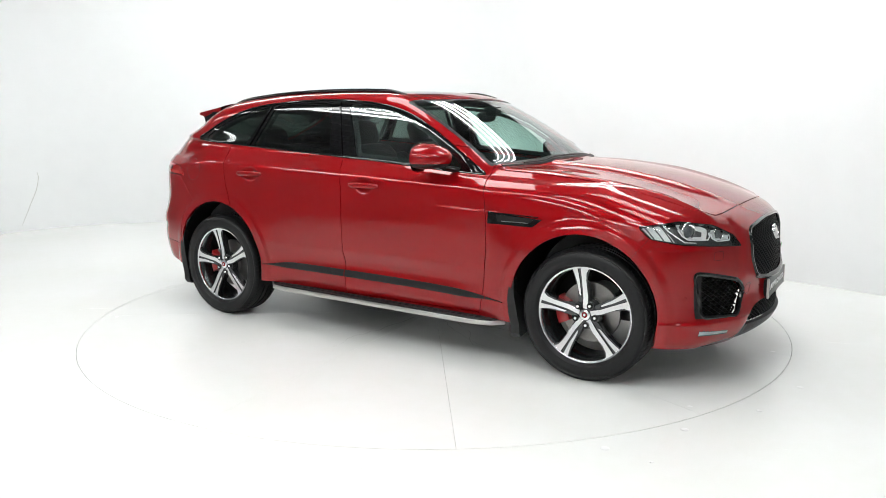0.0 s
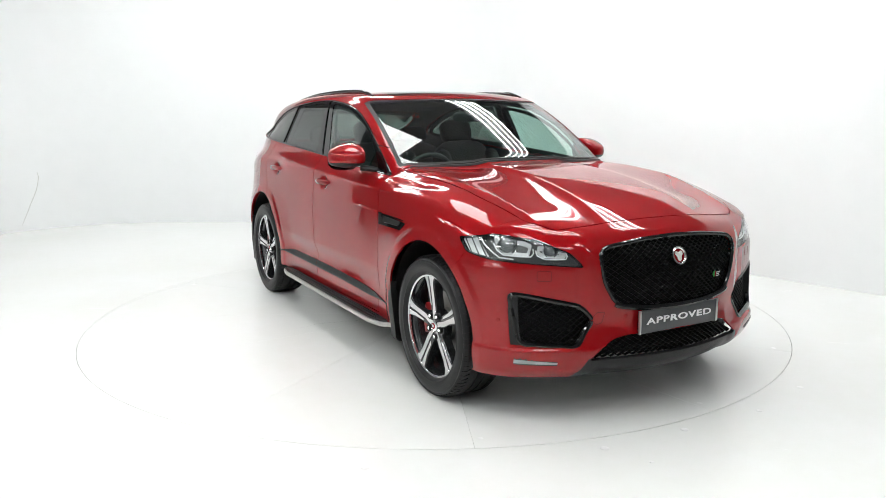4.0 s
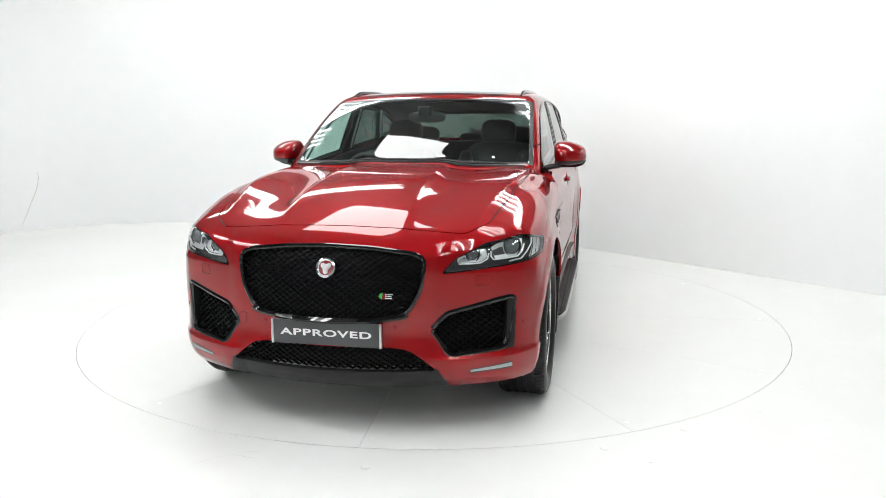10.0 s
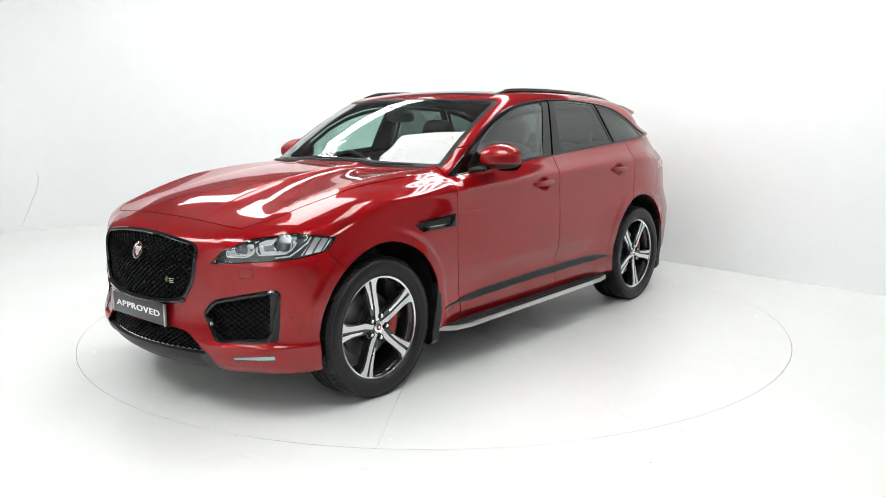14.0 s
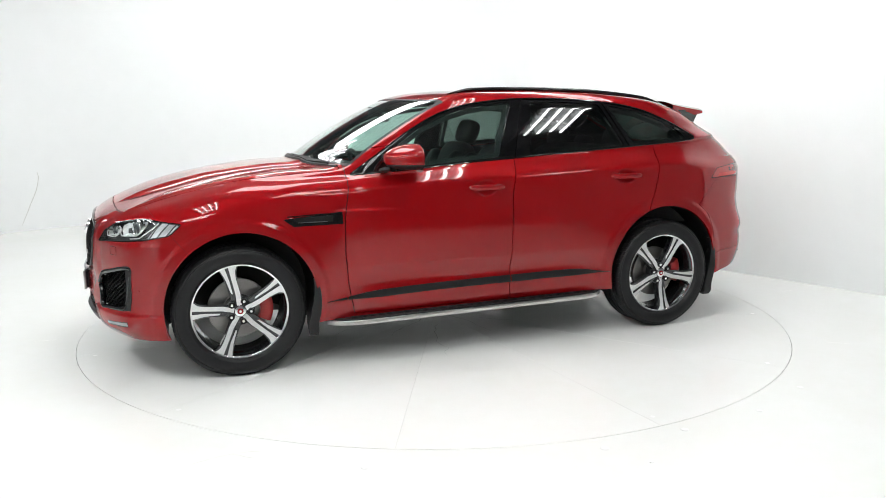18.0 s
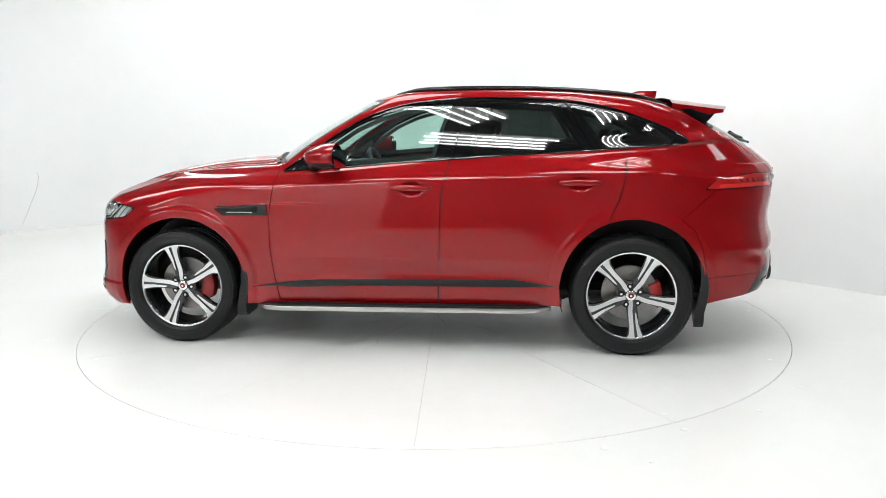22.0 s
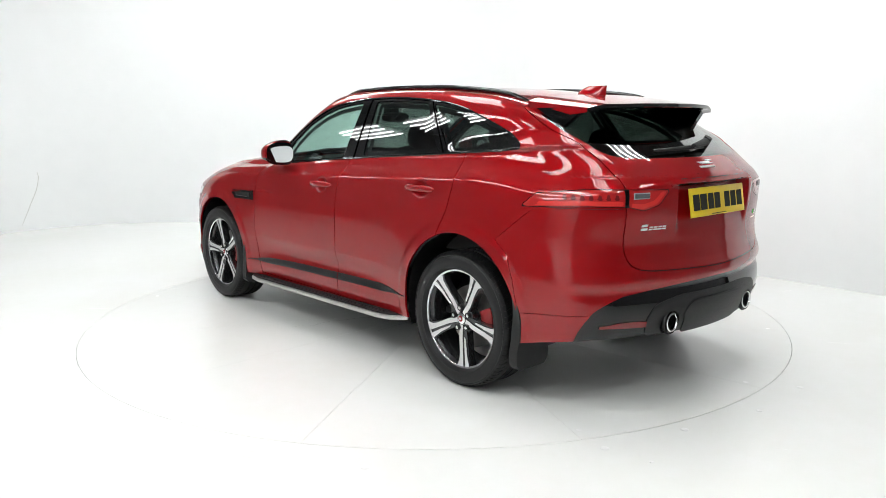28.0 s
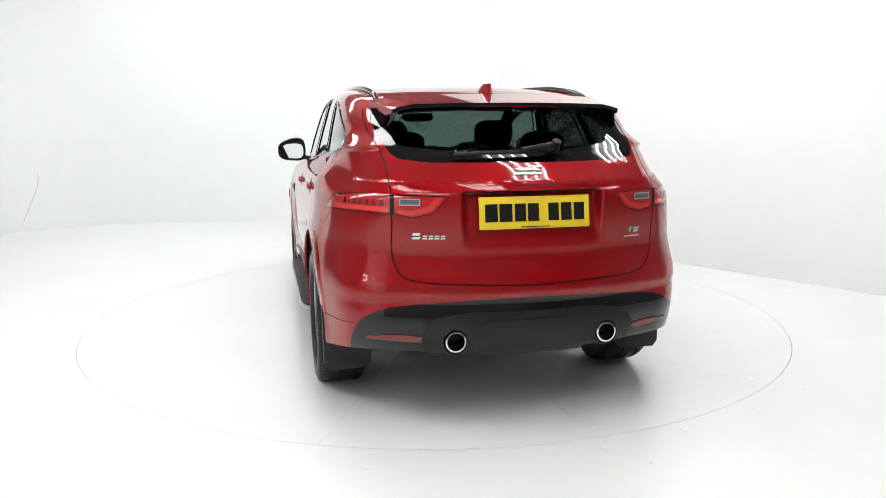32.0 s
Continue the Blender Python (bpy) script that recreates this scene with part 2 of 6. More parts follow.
BANKS = [(1.72, 0.95, -54, 3.7), (1.15, -1.45, -64, 1.7), (2.7, -6.0, -35, 1.2), (0.95, -3.9, -70, 2.8), (-1.1, -3.7, -66, 2.4), (-0.8, -5.77, -29, 1.8), (-3.3, 2.7, -40, 2.4), 
         (4.5, -3.4, -60, 1.5), (-3.55, -3.5, -75, 2.6), (-1.6, 2.9, 5, 2.4), (-6.9, 0.45, -38, 1.7), (-8.9, 2.1, -38, 1.9),
         # these two unseen banks are added to brighten wall_pale and fill shade
         (-7.6, -7.0, 0, 2.6), (-3.9, -7.2, 0, 2.4)]
for bx, by, turn_deg, long in BANKS:
    light_bank(bx, by, turn_deg, long)
light_bank(-4.7, -1.9, -45, 3.2, 5, 0.17, 3.8)
panel_light = new("ceiling_panel_light")
panel_light.matrix_basis = pose(-0.86, -0.24, 3.8, 0, 0, 57)
tagged(panel_light, label="wide white ceiling fitting with a bright flat diffuser", category="lamp")
part("housing", box_bm(-0.74, 0.74, -0.69, 0.69, 0.03, 0.08, 0.006), M_CEIL, panel_light)
part("diffuser", box_bm(-0.70, 0.70, -0.65, 0.65, 0.0, 0.029, 0.004), M_LED, panel_light, "bright white diffuser")
for sx in (-1, 1):
    part("hanger", tube_bm([(sx * 0.6, 0, 0.08), (sx * 0.6, 0, 0.86)], 0.012, 6), M_CEIL, panel_light)

# the round table is laid with twelve wedge plates
turntable = part("turntable", prism_bm([(math.cos(k * math.tau / N_RIM) * (TABLE_R - 0.002), math.sin(k * math.tau / N_RIM) * (TABLE_R - 0.002)) for k in range(N_RIM)], -0.1, -0.014), M_SEAM)
tagged(turntable, label="round white painted turntable set flush in the floor", category="turntable")
for k in range(12):
    a0 = radians(5 + 30 * k)
    off = 0.0005 if k % 3 else 0.0009
    mid = a0 + radians(15)
    ring = [(TABLE_R * math.cos(a0 + radians(30) * j / 12), TABLE_R * math.sin(a0 + radians(30) * j / 12)) for j in range(13)]
    dx, dy = math.cos(mid) * off / math.sin(radians(15)), math.sin(mid) * off / math.sin(radians(15))
    out = []
    for j, (px, py) in enumerate(ring):
        if j == 0:
            px, py = px - math.sin(a0) * off, py + math.cos(a0) * off
        if j == 12:
            px, py = px + math.sin(a0 + radians(30)) * off, py - math.cos(a0 + radians(30)) * off
        out.append((px, py))
    part("plate", prism_bm([(dx, dy), *out], -0.013, 0.0), M_FLOOR, turntable)

    part("plate_fixing", lathe_bm([(0.0, 0.0006), (0.007, 0.0006), (0.012, 0.0011), (0.014, 0.0004)], 14, "z"), M_FIXING, turntable, at=pose(2.37 * math.cos(a0 + 0.016), 2.37 * math.sin(a0 + 0.016), 0))
crack_rng = random.Random(11)
for k in range(13):
    ang = crack_rng.uniform(0, math.tau)
    r, line = crack_rng.uniform(0.10, 0.45), []
    for j in range(crack_rng.randint(7, 15)):
        line.append((r * math.cos(ang), r * math.sin(ang)))
        r += crack_rng.uniform(0.05, 0.10)
        ang += crack_rng.uniform(-0.05, 0.05)
    bm = bmesh.new()
    prev = None
    for j, (px, py) in enumerate(line):
        w = 0.0026 * (1 - j / len(line)) + 0.0006
        d = Vector((px, py)).normalized()
        cur = (bm.verts.new((px - d.y * w, py + d.x * w, 0.0009)), bm.verts.new((px + d.y * w, py - d.x * w, 0.0009)))
        if prev:
            bm.faces.new((prev[0], prev[1], cur[1], cur[0]))
        prev = cur
    part("crack", bm, M_CRACK, turntable, "thin grey crack in the paint", smooth=False)

# ---- the car's outer form ----
# x forward from the middle of the wheelbase, y to the car's left, z up
def sstep(a, b, v):
    t = np.clip((v - a) / (b - a), 0, 1)
    return t * t * (3 - 2 * t)


def curve(xs, ys, soft=0.0):
    """A smooth line through a few knots (monotone cubic), as a dense table."""
    xs, ys = np.array(xs, float), np.array(ys, float)
    h = np.diff(xs)
    d = np.diff(ys) / h
    m = np.concatenate([[d[0]], np.where(d[:-1] * d[1:] > 0, 2 * d[:-1] * d[1:] / (d[:-1] + d[1:] + 1e-12), 0), [d[-1]]])
    tx = np.linspace(xs[0], xs[-1], 900)
    k = np.clip(np.searchsorted(xs, tx, "right") - 1, 0, len(h) - 1)
    s = (tx - xs[k]) / h[k]
    ty = (ys[k] * (2 * s**3 - 3 * s**2 + 1) + ys[k + 1] * (3 * s**2 - 2 * s**3) + h[k] * (m[k] * (s**3 - 2 * s**2 + s) + m[k + 1] * (s**3 - s**2)))
    if soft:
        n = max(1, int(soft / (tx[1] - tx[0])))
        k = np.exp(-0.5 * (np.arange(-3 * n, 3 * n + 1) / n) ** 2)
        pad = np.concatenate([2 * ty[0] - ty[3 * n:0:-1], ty, 2 * ty[-1] - ty[-2:-3 * n - 2:-1]])
        ty = np.convolve(pad, k / k.sum(), "valid")
    return lambda v: np.interp(v, tx, ty)


# centre profile of bonnet, windscreen and roof
top_line = curve([-2.6, -2.1, -1.75, -1.6, -1.3, -0.9, -0.5, -0.1, 0.08, 0.213, 0.30, 0.377, 0.5, 0.62, 0.748, 0.85, 0.93, 1.0, 1.138, 1.332, 1.527, 1.683, 1.88, 2.0, 2.156, 2.222, 2.3],
                 [1.40, 1.49, 1.545, 1.57, 1.610, 1.638, 1.645, 1.638, 1.624, 1.598, 1.566, 1.532, 1.471, 1.405, 1.328, 1.260, 1.203, 1.178, 1.172, 1.157, 1.131, 1.101, 1.047, 1.000, 0.922, 0.872, 0.76], 0.03)
front_line = curve([0.1, 0.22, 0.28, 0.36, 0.5, 0.61, 0.745, 0.86, 0.95, 1.1], [2.13, 2.195, 2.258, 2.282, 2.265, 2.266, 2.264, 2.262, 2.245, 2.14], 0.012)
rear_line = curve([0.2, 0.33, 0.39, 0.46, 0.52, 0.577, 0.625, 0.66, 0.70, 0.76, 0.844, 0.995, 1.1, 1.15, 1.19, 1.25, 1.31, 1.42, 1.70],
                  [-2.25, -2.335, -2.392, -2.424, -2.434, -2.430, -2.417, -2.434, -2.430, -2.410, -2.400, -2.415, -2.418, -2.395, -2.35, -2.275, -2.18, -2.0, -1.52], 0.012)
# half width of the flank by height, below the waist
flank = curve([0.1, 0.25, 0.30, 0.36, 0.45, 0.52, 0.60, 0.75, 0.88, 0.97, 1.05, 1.082, 1.099, 1.125, 1.15, 1.20, 1.3],
              [0.86, 0.905, 0.918, 0.926, 0.928, 0.934, 0.942, 0.944, 0.940, 0.932, 0.922, 0.915, 0.906, 0.887, 0.866, 0.835, 0.80], 0.008)
waist = curve([-2.6, -1.73, -1.62, -1.126, -0.56, -0.067, 0.356, 0.76, 1.2], [1.35, 1.294, 1.278, 1.244, 1.208, 1.179, 1.142, 1.112, 1.09], 0.05)
HANDLES = ((-0.085, 1.022), (-1.112, 1.062))
ARCH = ((1.420, 0.402, 0.425), (-1.437, 0.413, 0.436))


def smax(a, b, r):
    """Larger of two with the edge rounded over about r."""
    h = np.clip(r - np.abs(a - b), 0, None) / r
    return np.maximum(a, b) + h * h * r * 0.25


def side_half(x, z):
    """Half width of the flanks and of the cabin."""
    w = waist(x)
    low = flank(z - 0.62 * (w - 1.19) * sstep(0.7, 1.15, z) * sstep(-2.0, -1.45, x))
    cabin = 0.835 - 0.235 * (z - w) - 0.10 * np.clip(z - w, 0, None) ** 2
    y = np.where(z < w, np.minimum(low, 2), cabin)
    y = low + (cabin - low) * sstep(w - 0.02, w + 0.012, z)
    y = y - 0.155 * np.clip((x - 1.50) / 0.75, 0, None) ** 2
    y = y - (0.095 + 0.055 * sstep(0.65, 0.9, z)) * np.clip((-1.47 - x) / 0.75, 0, None) ** 2
    up = sstep(w - 0.02, w + 0.1, z)
    y = y - up * (0.085 * np.clip((-1.0 - x) / 0.95, 0, None) ** 2 + 0.02 * np.clip((x - 0.1) / 0.7, 0, None) ** 2)
    for ax, az, ar in ARCH:
        r = np.hypot(x - ax, z - az) - ar
        y = y + 0.022 * sstep(0.30, -0.06, r) * sstep(1.05, 0.70, z) + 0.006 * sstep(0.085, 0.045, r) * sstep(0.95, 0.80, z)
    # dished cups behind the handles
    for hx, hz in HANDLES:
        y = y - 0.017 * np.exp(-(((x - hx) / 0.058) ** 2 + ((z - hz + 0.002) / 0.040) ** 2) ** 2)
    # fold that trails from the wing vent into the front door
    below = 0.915 + 0.02 * (0.84 - x) - z
    y = y + 0.0045 * sstep(-0.007, 0.0, below) * np.exp(-np.clip(below, 0, None) / 0.05) * sstep(0.20, 0.75, x) * sstep(0.98, 0.86, x)
    # hollow along the lower doors
    y = y - 0.017 * sstep(0.597, 0.50, z) * sstep(0.41, 0.49, z) * sstep(0.98, 0.45, np.abs(x + 0.05))
    return y


def form(x, y, z):
    """Negative inside the car's outer skin."""
    a = np.abs(y)
    side = a - side_half(x, z)
    xs = x + 0.30 * a**2 * sstep(1.15, 0.8, x) * sstep(-0.3, 0.3, x)
    hood = sstep(0.85, 1.0, xs)
    crown = 0.055 + 0.085 * hood * sstep(0.95, 1.9, x)
    t = top_line(xs) - crown * a**2
    # the raised middle of the bonnet ends in a sharp fold on each side
    beyond = a - (0.275 + 0.035 * (x - 1.0))
    beyond = 0.5 * (beyond + np.sqrt(beyond**2 + 0.006**2))
    t = t + hood * sstep(2.16, 1.75, x) * (0.006 - 0.024 * (1 - np.exp(-beyond / 0.040)) + 0.020 * sstep(0.10, 0.45, beyond))
    crest = 0.775 - 0.13 * sstep(1.0, 2.0, x)
    t = t + hood * sstep(2.15, 1.75, x) * (0.020 * np.exp(-np.abs(a - crest) / 0.085) - 0.004)
    top = (z - t) * np.where(hood > 0.5, 0.95, 0.9)
    # ledges of the front bumper: under the lamp, and under the side intake
    ledge = (0.008 * sstep(0.790, 0.766, z) * sstep(0.48, 0.56, a) + 0.013 * sstep(0.397, 0.372, z) * sstep(0.43, 0.50, a)) * sstep(1.75, 1.9, x)
    side = side - ledge * 0.6
    # the grille stands on a raised shield with a fold beside it
    ledge = ledge + 0.014 * (sstep(0.545, 0.475, a - 0.10 * np.clip(z - 0.75, 0, 1)) - 0.5) * sstep(0.50, 0.60, z) * sstep(1.0, 0.93, z) * sstep(1.75, 1.9, x)
    front = (x - (front_line(z) - 0.385 * a**2) - ledge) * 0.93
    rc = 0.30 * sstep(1.5, 1.2, z) + 0.22 * sstep(1.2, 1.5, z)
    rear = (rear_line(z) + rc * a**2) - x
    recess = (0.012 + 0.052 * sstep(0.86, 1.15, z)) * sstep(0.345, 0.305, a) * sstep(0.86, 0.95, z) * sstep(1.130, 1.118, z) * sstep(-2.0, -2.2, x)
    rear = (rear + recess) * np.where(z > 1.17, 0.62, 0.95)
    f = smax(side, top, 0.09 - 0.03 * sstep(0.1, 0.3, x) * (1 - hood) + 0.03 * hood)
    f = smax(f, front, 0.10)
    f = smax(f, rear, 0.14)
    return smax(f, 0.20 - z, 0.05)


def gradient(P, e=2e-3):
    g = np.empty_like(P)
    for k in range(3):
        d = np.zeros(3)
        d[k] = e
        g[:, k] = (form(*(P + d).T) - form(*(P - d).T)) / (2 * e)
    return g


def skin(h):
    """The surface of form() as a net of triangles: points, normals, faces."""
    lo = np.array([-2.56, -1.06, 0.14])
    n = np.ceil((np.array([2.42, 1.06, 1.74]) - lo) / h).astype(int) + 1
    gx, gy, gz = (lo[k] + h * np.arange(n[k]) for k in range(3))
    F = form(gx[:, None, None], gy[None, :, None], gz[None, None, :]) + 1e-7
    S = F < 0
    c = S[:-1, :-1, :-1].astype(np.int8)
    tot = sum(S[i:n[0] - 1 + i, j:n[1] - 1 + j, k:n[2] - 1 + k].astype(np.int8) for i in (0, 1) for j in (0, 1) for k in (0, 1))
    cells = (tot > 0) & (tot < 8)
    idx = -np.ones(cells.shape, int)
    where = np.argwhere(cells)
    idx[cells] = np.arange(len(where))
    P = lo + h * (where + 0.5)
    for _ in range(7):
        g = gradient(P)
        step = form(*P.T)[:, None] * g / np.maximum((g * g).sum(1), 0.05)[:, None]
        ln = np.linalg.norm(step, axis=1, keepdims=True)
        P = P - step * np.minimum(1, h / np.maximum(ln, 1e-9))
    tris = []
    for ax in range(3):
        u, v = (ax + 1) % 3, (ax + 2) % 3
        sl0, sl1 = [slice(None)] * 3, [slice(None)] * 3
        sl0[ax], sl1[ax] = slice(0, -1), slice(1, None)
        A, B = S[tuple(sl0)], S[tuple(sl1)]
        e = np.argwhere(A != B)
        e = e[(e[:, u] > 0) & (e[:, v] > 0) & (e[:, u] < n[u] - 1) & (e[:, v] < n[v] - 1)]
        flip = A[tuple(e.T)]
        q = []
        for du, dv in ((-1, -1), (0, -1), (0, 0), (-1, 0)):
            m = e.copy()
            m[:, u] += du
            m[:, v] += dv
            q.append(idx[tuple(m.T)])
        q = np.stack(q, 1)
        q[~flip] = q[~flip][:, ::-1]
        tris += [q[:, [0, 1, 2]], q[:, [0, 2, 3]]]
    T = np.concatenate(tris)
    g = gradient(P)
    N = g / np.linalg.norm(g, axis=1, keepdims=True)
    return P, N, T


def split(mesh, d):
    """Cuts a mesh along d = 0; gives the part with d < 0 and the rest."""
    P, N, T = mesh
    d = np.where(np.abs(d) < 1e-6, 1e-6, d)
    neg = d < 0
    cnt = neg[T].sum(1)
    keep = {True: [T[cnt == 3]], False: [T[cnt == 0]]}
    newP, newN = [P], [N]
    base = len(P)
    for want, k in ((True, 1), (False, 2)):
        M = T[cnt == k]
        if not len(M):
            continue
        lone = (neg[M] == want).argmax(1)
        r = np.arange(len(M))
        a, b, c = M[r, lone], M[r, (lone + 1) % 3], M[r, (lone + 2) % 3]
        out = []
        for o in (b, c):
            s = (d[a] / (d[a] - d[o]))[:, None]
            newP.append(P[a] + (P[o] - P[a]) * s)
            nn = N[a] + (N[o] - N[a]) * s
            newN.append(nn / np.linalg.norm(nn, axis=1, keepdims=True))
            out.append(base + np.arange(len(M)))
            base += len(M)
        ab, ac = out
        keep[want].append(np.stack([a, ab, ac], 1))
        keep[not want] += [np.stack([ab, b, c], 1), np.stack([ab, c, ac], 1)]
    P2, N2 = np.concatenate(newP), np.concatenate(newN)
    res = []
    for side in (True, False):
        res.append(tidy(P2, N2, np.concatenate(keep[side])))
    return res


def tidy(P, N, T):
    """Drops unused points and welds equal ones."""
    if not len(T):
        return P[:0], N[:0], T
    used, inv = np.unique(T, return_inverse=True)
    P, N, T = P[used], N[used], inv.reshape(-1, 3)
    key = np.round(P / 1e-5).astype(np.int64)
    _, first, inv = np.unique(key, axis=0, return_index=True, return_inverse=True)
    T = inv.reshape(-1)[T]
    ok = (T[:, 0] != T[:, 1]) & (T[:, 1] != T[:, 2]) & (T[:, 0] != T[:, 2])
    return P[first], N[first], T[ok]


def inside(poly, u, v):
    """Signed distance to a closed outline, negative inside."""
    poly = np.array(poly, float)
    p = np.stack([u, v], 1)
    best = np.full(len(p), 1e9)
    wind = np.zeros(len(p), bool)
    for i in range(len(poly)):
        a, b = poly[i], poly[(i + 1) % len(poly)]
        e = b - a
        s = np.clip(((p - a) @ e) / max(e @ e, 1e-12), 0, 1)
        best = np.minimum(best, np.linalg.norm(p - a - s[:, None] * e, axis=1))
        cond = (a[1] > p[:, 1]) != (b[1] > p[:, 1])
        with np.errstate(divide="ignore", invalid="ignore"):
            xx = a[0] + (p[:, 1] - a[1]) * e[0] / (e[1] if e[1] else 1e-12)
        wind ^= cond & (p[:, 0] < xx)
    return np.where(wind, -best, best)


def rounded(poly, r=0.03, n=4):
    """Rounds the corners of an outline."""
    out = []
    m = len(poly)
    for i in range(m):
        p, a, b = (Vector(poly[k % m]) for k in (i, i - 1, i + 1))
        da, db = (a - p), (b - p)
        ra, rb = min(r, da.length * 0.45), min(r, db.length * 0.45)
        p0, p1 = p + da.normalized() * ra, p + db.normalized() * rb
        for k in range(n + 1):
            s = k / n
            out.append(tuple(p0 * (1 - s) ** 2 + p * 2 * s * (1 - s) + p1 * s * s))
    return out


def shell_part(name, mesh, mat, parent, label="", depth=0.012, shift=0.0):
    """A panel of the skin, with its edge folded inward."""
    P, N, T = mesh
    if len(T) == 0:
        return None
    P = P + N * shift
    V, NN, F = [P], [N], [T]
    if depth:
        e = np.concatenate([T[:, [0, 1]], T[:, [1, 2]], T[:, [2, 0]]])
        key = np.sort(e, 1)
        _, ix, cnt = np.unique(key, axis=0, return_index=True, return_counts=True)
        be = e[ix[cnt == 1]]
        a, b = be[:, 0], be[:, 1]
        k, n = len(P), len(be)
        tang = P[b] - P[a]
        out = np.cross(tang, N[a])
        out /= np.maximum(np.linalg.norm(out, axis=1, keepdims=True), 1e-9)
        V += [P[a], P[b], P[b] - N[b] * depth, P[a] - N[a] * depth]
        NN += [out] * 4
        i = np.arange(n)
        F += [np.stack([k + n + i, k + i, k + 3 * n + i], 1), np.stack([k + n + i, k + 3 * n + i, k + 2 * n + i], 1)]
    V, NN, F = np.concatenate(V), np.concatenate(NN), np.concatenate(F)
    return raw(name, V.tolist(), F.tolist(), mat, parent, label, NN.tolist())


def solve_skin(P, axis, lo, hi):
    """Moves points along one axis onto the skin, between an inner and an outer bound."""
    P = P.copy()
    a, b = np.full(len(P), float(lo)), np.full(len(P), float(hi))
    for _ in range(36):
        m = (a + b) / 2
        P[:, axis] = m
        s = form(*P.T) < 0
        a, b = np.where(s, m, a), np.where(s, b, m)
    P[:, axis] = (a + b) / 2
    g = gradient(P)
    return P, g / np.linalg.norm(g, axis=1, keepdims=True)


def on_side(x, z, s=1):
    x, z = np.atleast_1d(np.asarray(x, float)), np.atleast_1d(np.asarray(z, float))
    P, N = solve_skin(np.stack([x, 0 * x, z], 1), 1, 0.3, 1.1)
    m = np.array([1, s, 1])
    return P * m, N * m


def on_front(y, z):
    y, z = np.atleast_1d(np.asarray(y, float)), np.atleast_1d(np.asarray(z, float))
    return solve_skin(np.stack([0 * y, y, z], 1), 0, 1.3, 2.45)


def on_rear(y, z):
    y, z = np.atleast_1d(np.asarray(y, float)), np.atleast_1d(np.asarray(z, float))
    return solve_skin(np.stack([0 * y, y, z], 1), 0, -1.3, -2.6)


def on_top(x, y):
    x, y = np.atleast_1d(np.asarray(x, float)), np.atleast_1d(np.asarray(y, float))
    return solve_skin(np.stack([x, y, 0 * x], 1), 2, 0.5, 1.8)


# outlines, in side view (x, z) unless said
DLO = rounded([(0.775, 1.112), (0.56, 1.255), (0.323, 1.405), (0.144, 1.489), (-0.034, 1.537), (-0.211, 1.561), (-0.389, 1.574), (-0.567, 1.577), (-0.745, 1.573),
               (-0.924, 1.562), (-1.103, 1.545), (-1.283, 1.513), (-1.465, 1.455), (-1.648, 1.380), (-1.75, 1.322), (-1.765, 1.294), (-1.62, 1.278), (-1.373, 1.262),
               (-1.126, 1.245), (-0.914, 1.231), (-0.56, 1.208), (-0.313, 1.190), (-0.067, 1.176), (0.145, 1.158), (0.356, 1.140), (0.637, 1.122)], 0.03, 2)
GLASS_F = rounded([(0.60, 1.143), (0.45, 1.29), (0.29, 1.397), (0.13, 1.468), (-0.034, 1.513), (-0.20, 1.538), (-0.335, 1.548), (-0.245, 1.300), (-0.222, 1.203), (0.145, 1.175), (0.356, 1.158)], 0.03, 3)
GLASS_R = rounded([(-0.475, 1.552), (-0.60, 1.553), (-0.745, 1.549), (-0.93, 1.538), (-0.985, 1.534), (-1.155, 1.262), (-0.914, 1.246), (-0.56, 1.223), (-0.435, 1.216)], 0.02, 3)
GLASS_Q = rounded([(-1.04, 1.530), (-1.103, 1.521), (-1.283, 1.488), (-1.465, 1.430), (-1.60, 1.372), (-1.665, 1.330), (-1.655, 1.302), (-1.60, 1.291), (-1.373, 1.276), (-1.235, 1.267)], 0.02, 3)
DOOR_F = [(0.782, 1.25), (0.785, 1.09), (0.822, 0.88), (0.826, 0.66), (0.808, 0.48), (0.775, 0.30), (-0.25, 0.30), (-0.262, 0.75), (-0.268, 0.98), (-0.314, 1.175), (-0.33, 1.4)]
DOOR_R = [(-0.33, 1.4), (-0.314, 1.175), (-0.268, 0.98), (-0.262, 0.75), (-0.25, 0.30), (-1.05, 0.30), (-1.06, 0.45), (-1.20, 0.62), (-1.275, 0.80), (-1.304, 0.875), (-1.344, 0.962), (-1.381, 1.10), (-1.386, 1.4)]
# seen at 45 degrees on the corners: (|y| - x, z) in front and (|y| + x, z) behind
HEADLIGHT = rounded([(-1.655, 0.765), (-1.56, 0.832), (-1.356, 0.893), (-1.07, 0.919), (-0.792, 0.888), (-0.862, 0.824), (-1.041, 0.801), (-1.28, 0.786)], 0.02, 3)
TAILLIGHT = rounded([(-0.945, 1.02), (-1.06, 1.092), (-1.40, 1.118), (-1.655, 1.116), (-1.972, 1.108), (-1.896, 1.035), (-1.775, 1.010), (-1.673, 1.030), (-1.40, 1.035)], 0.015, 3)
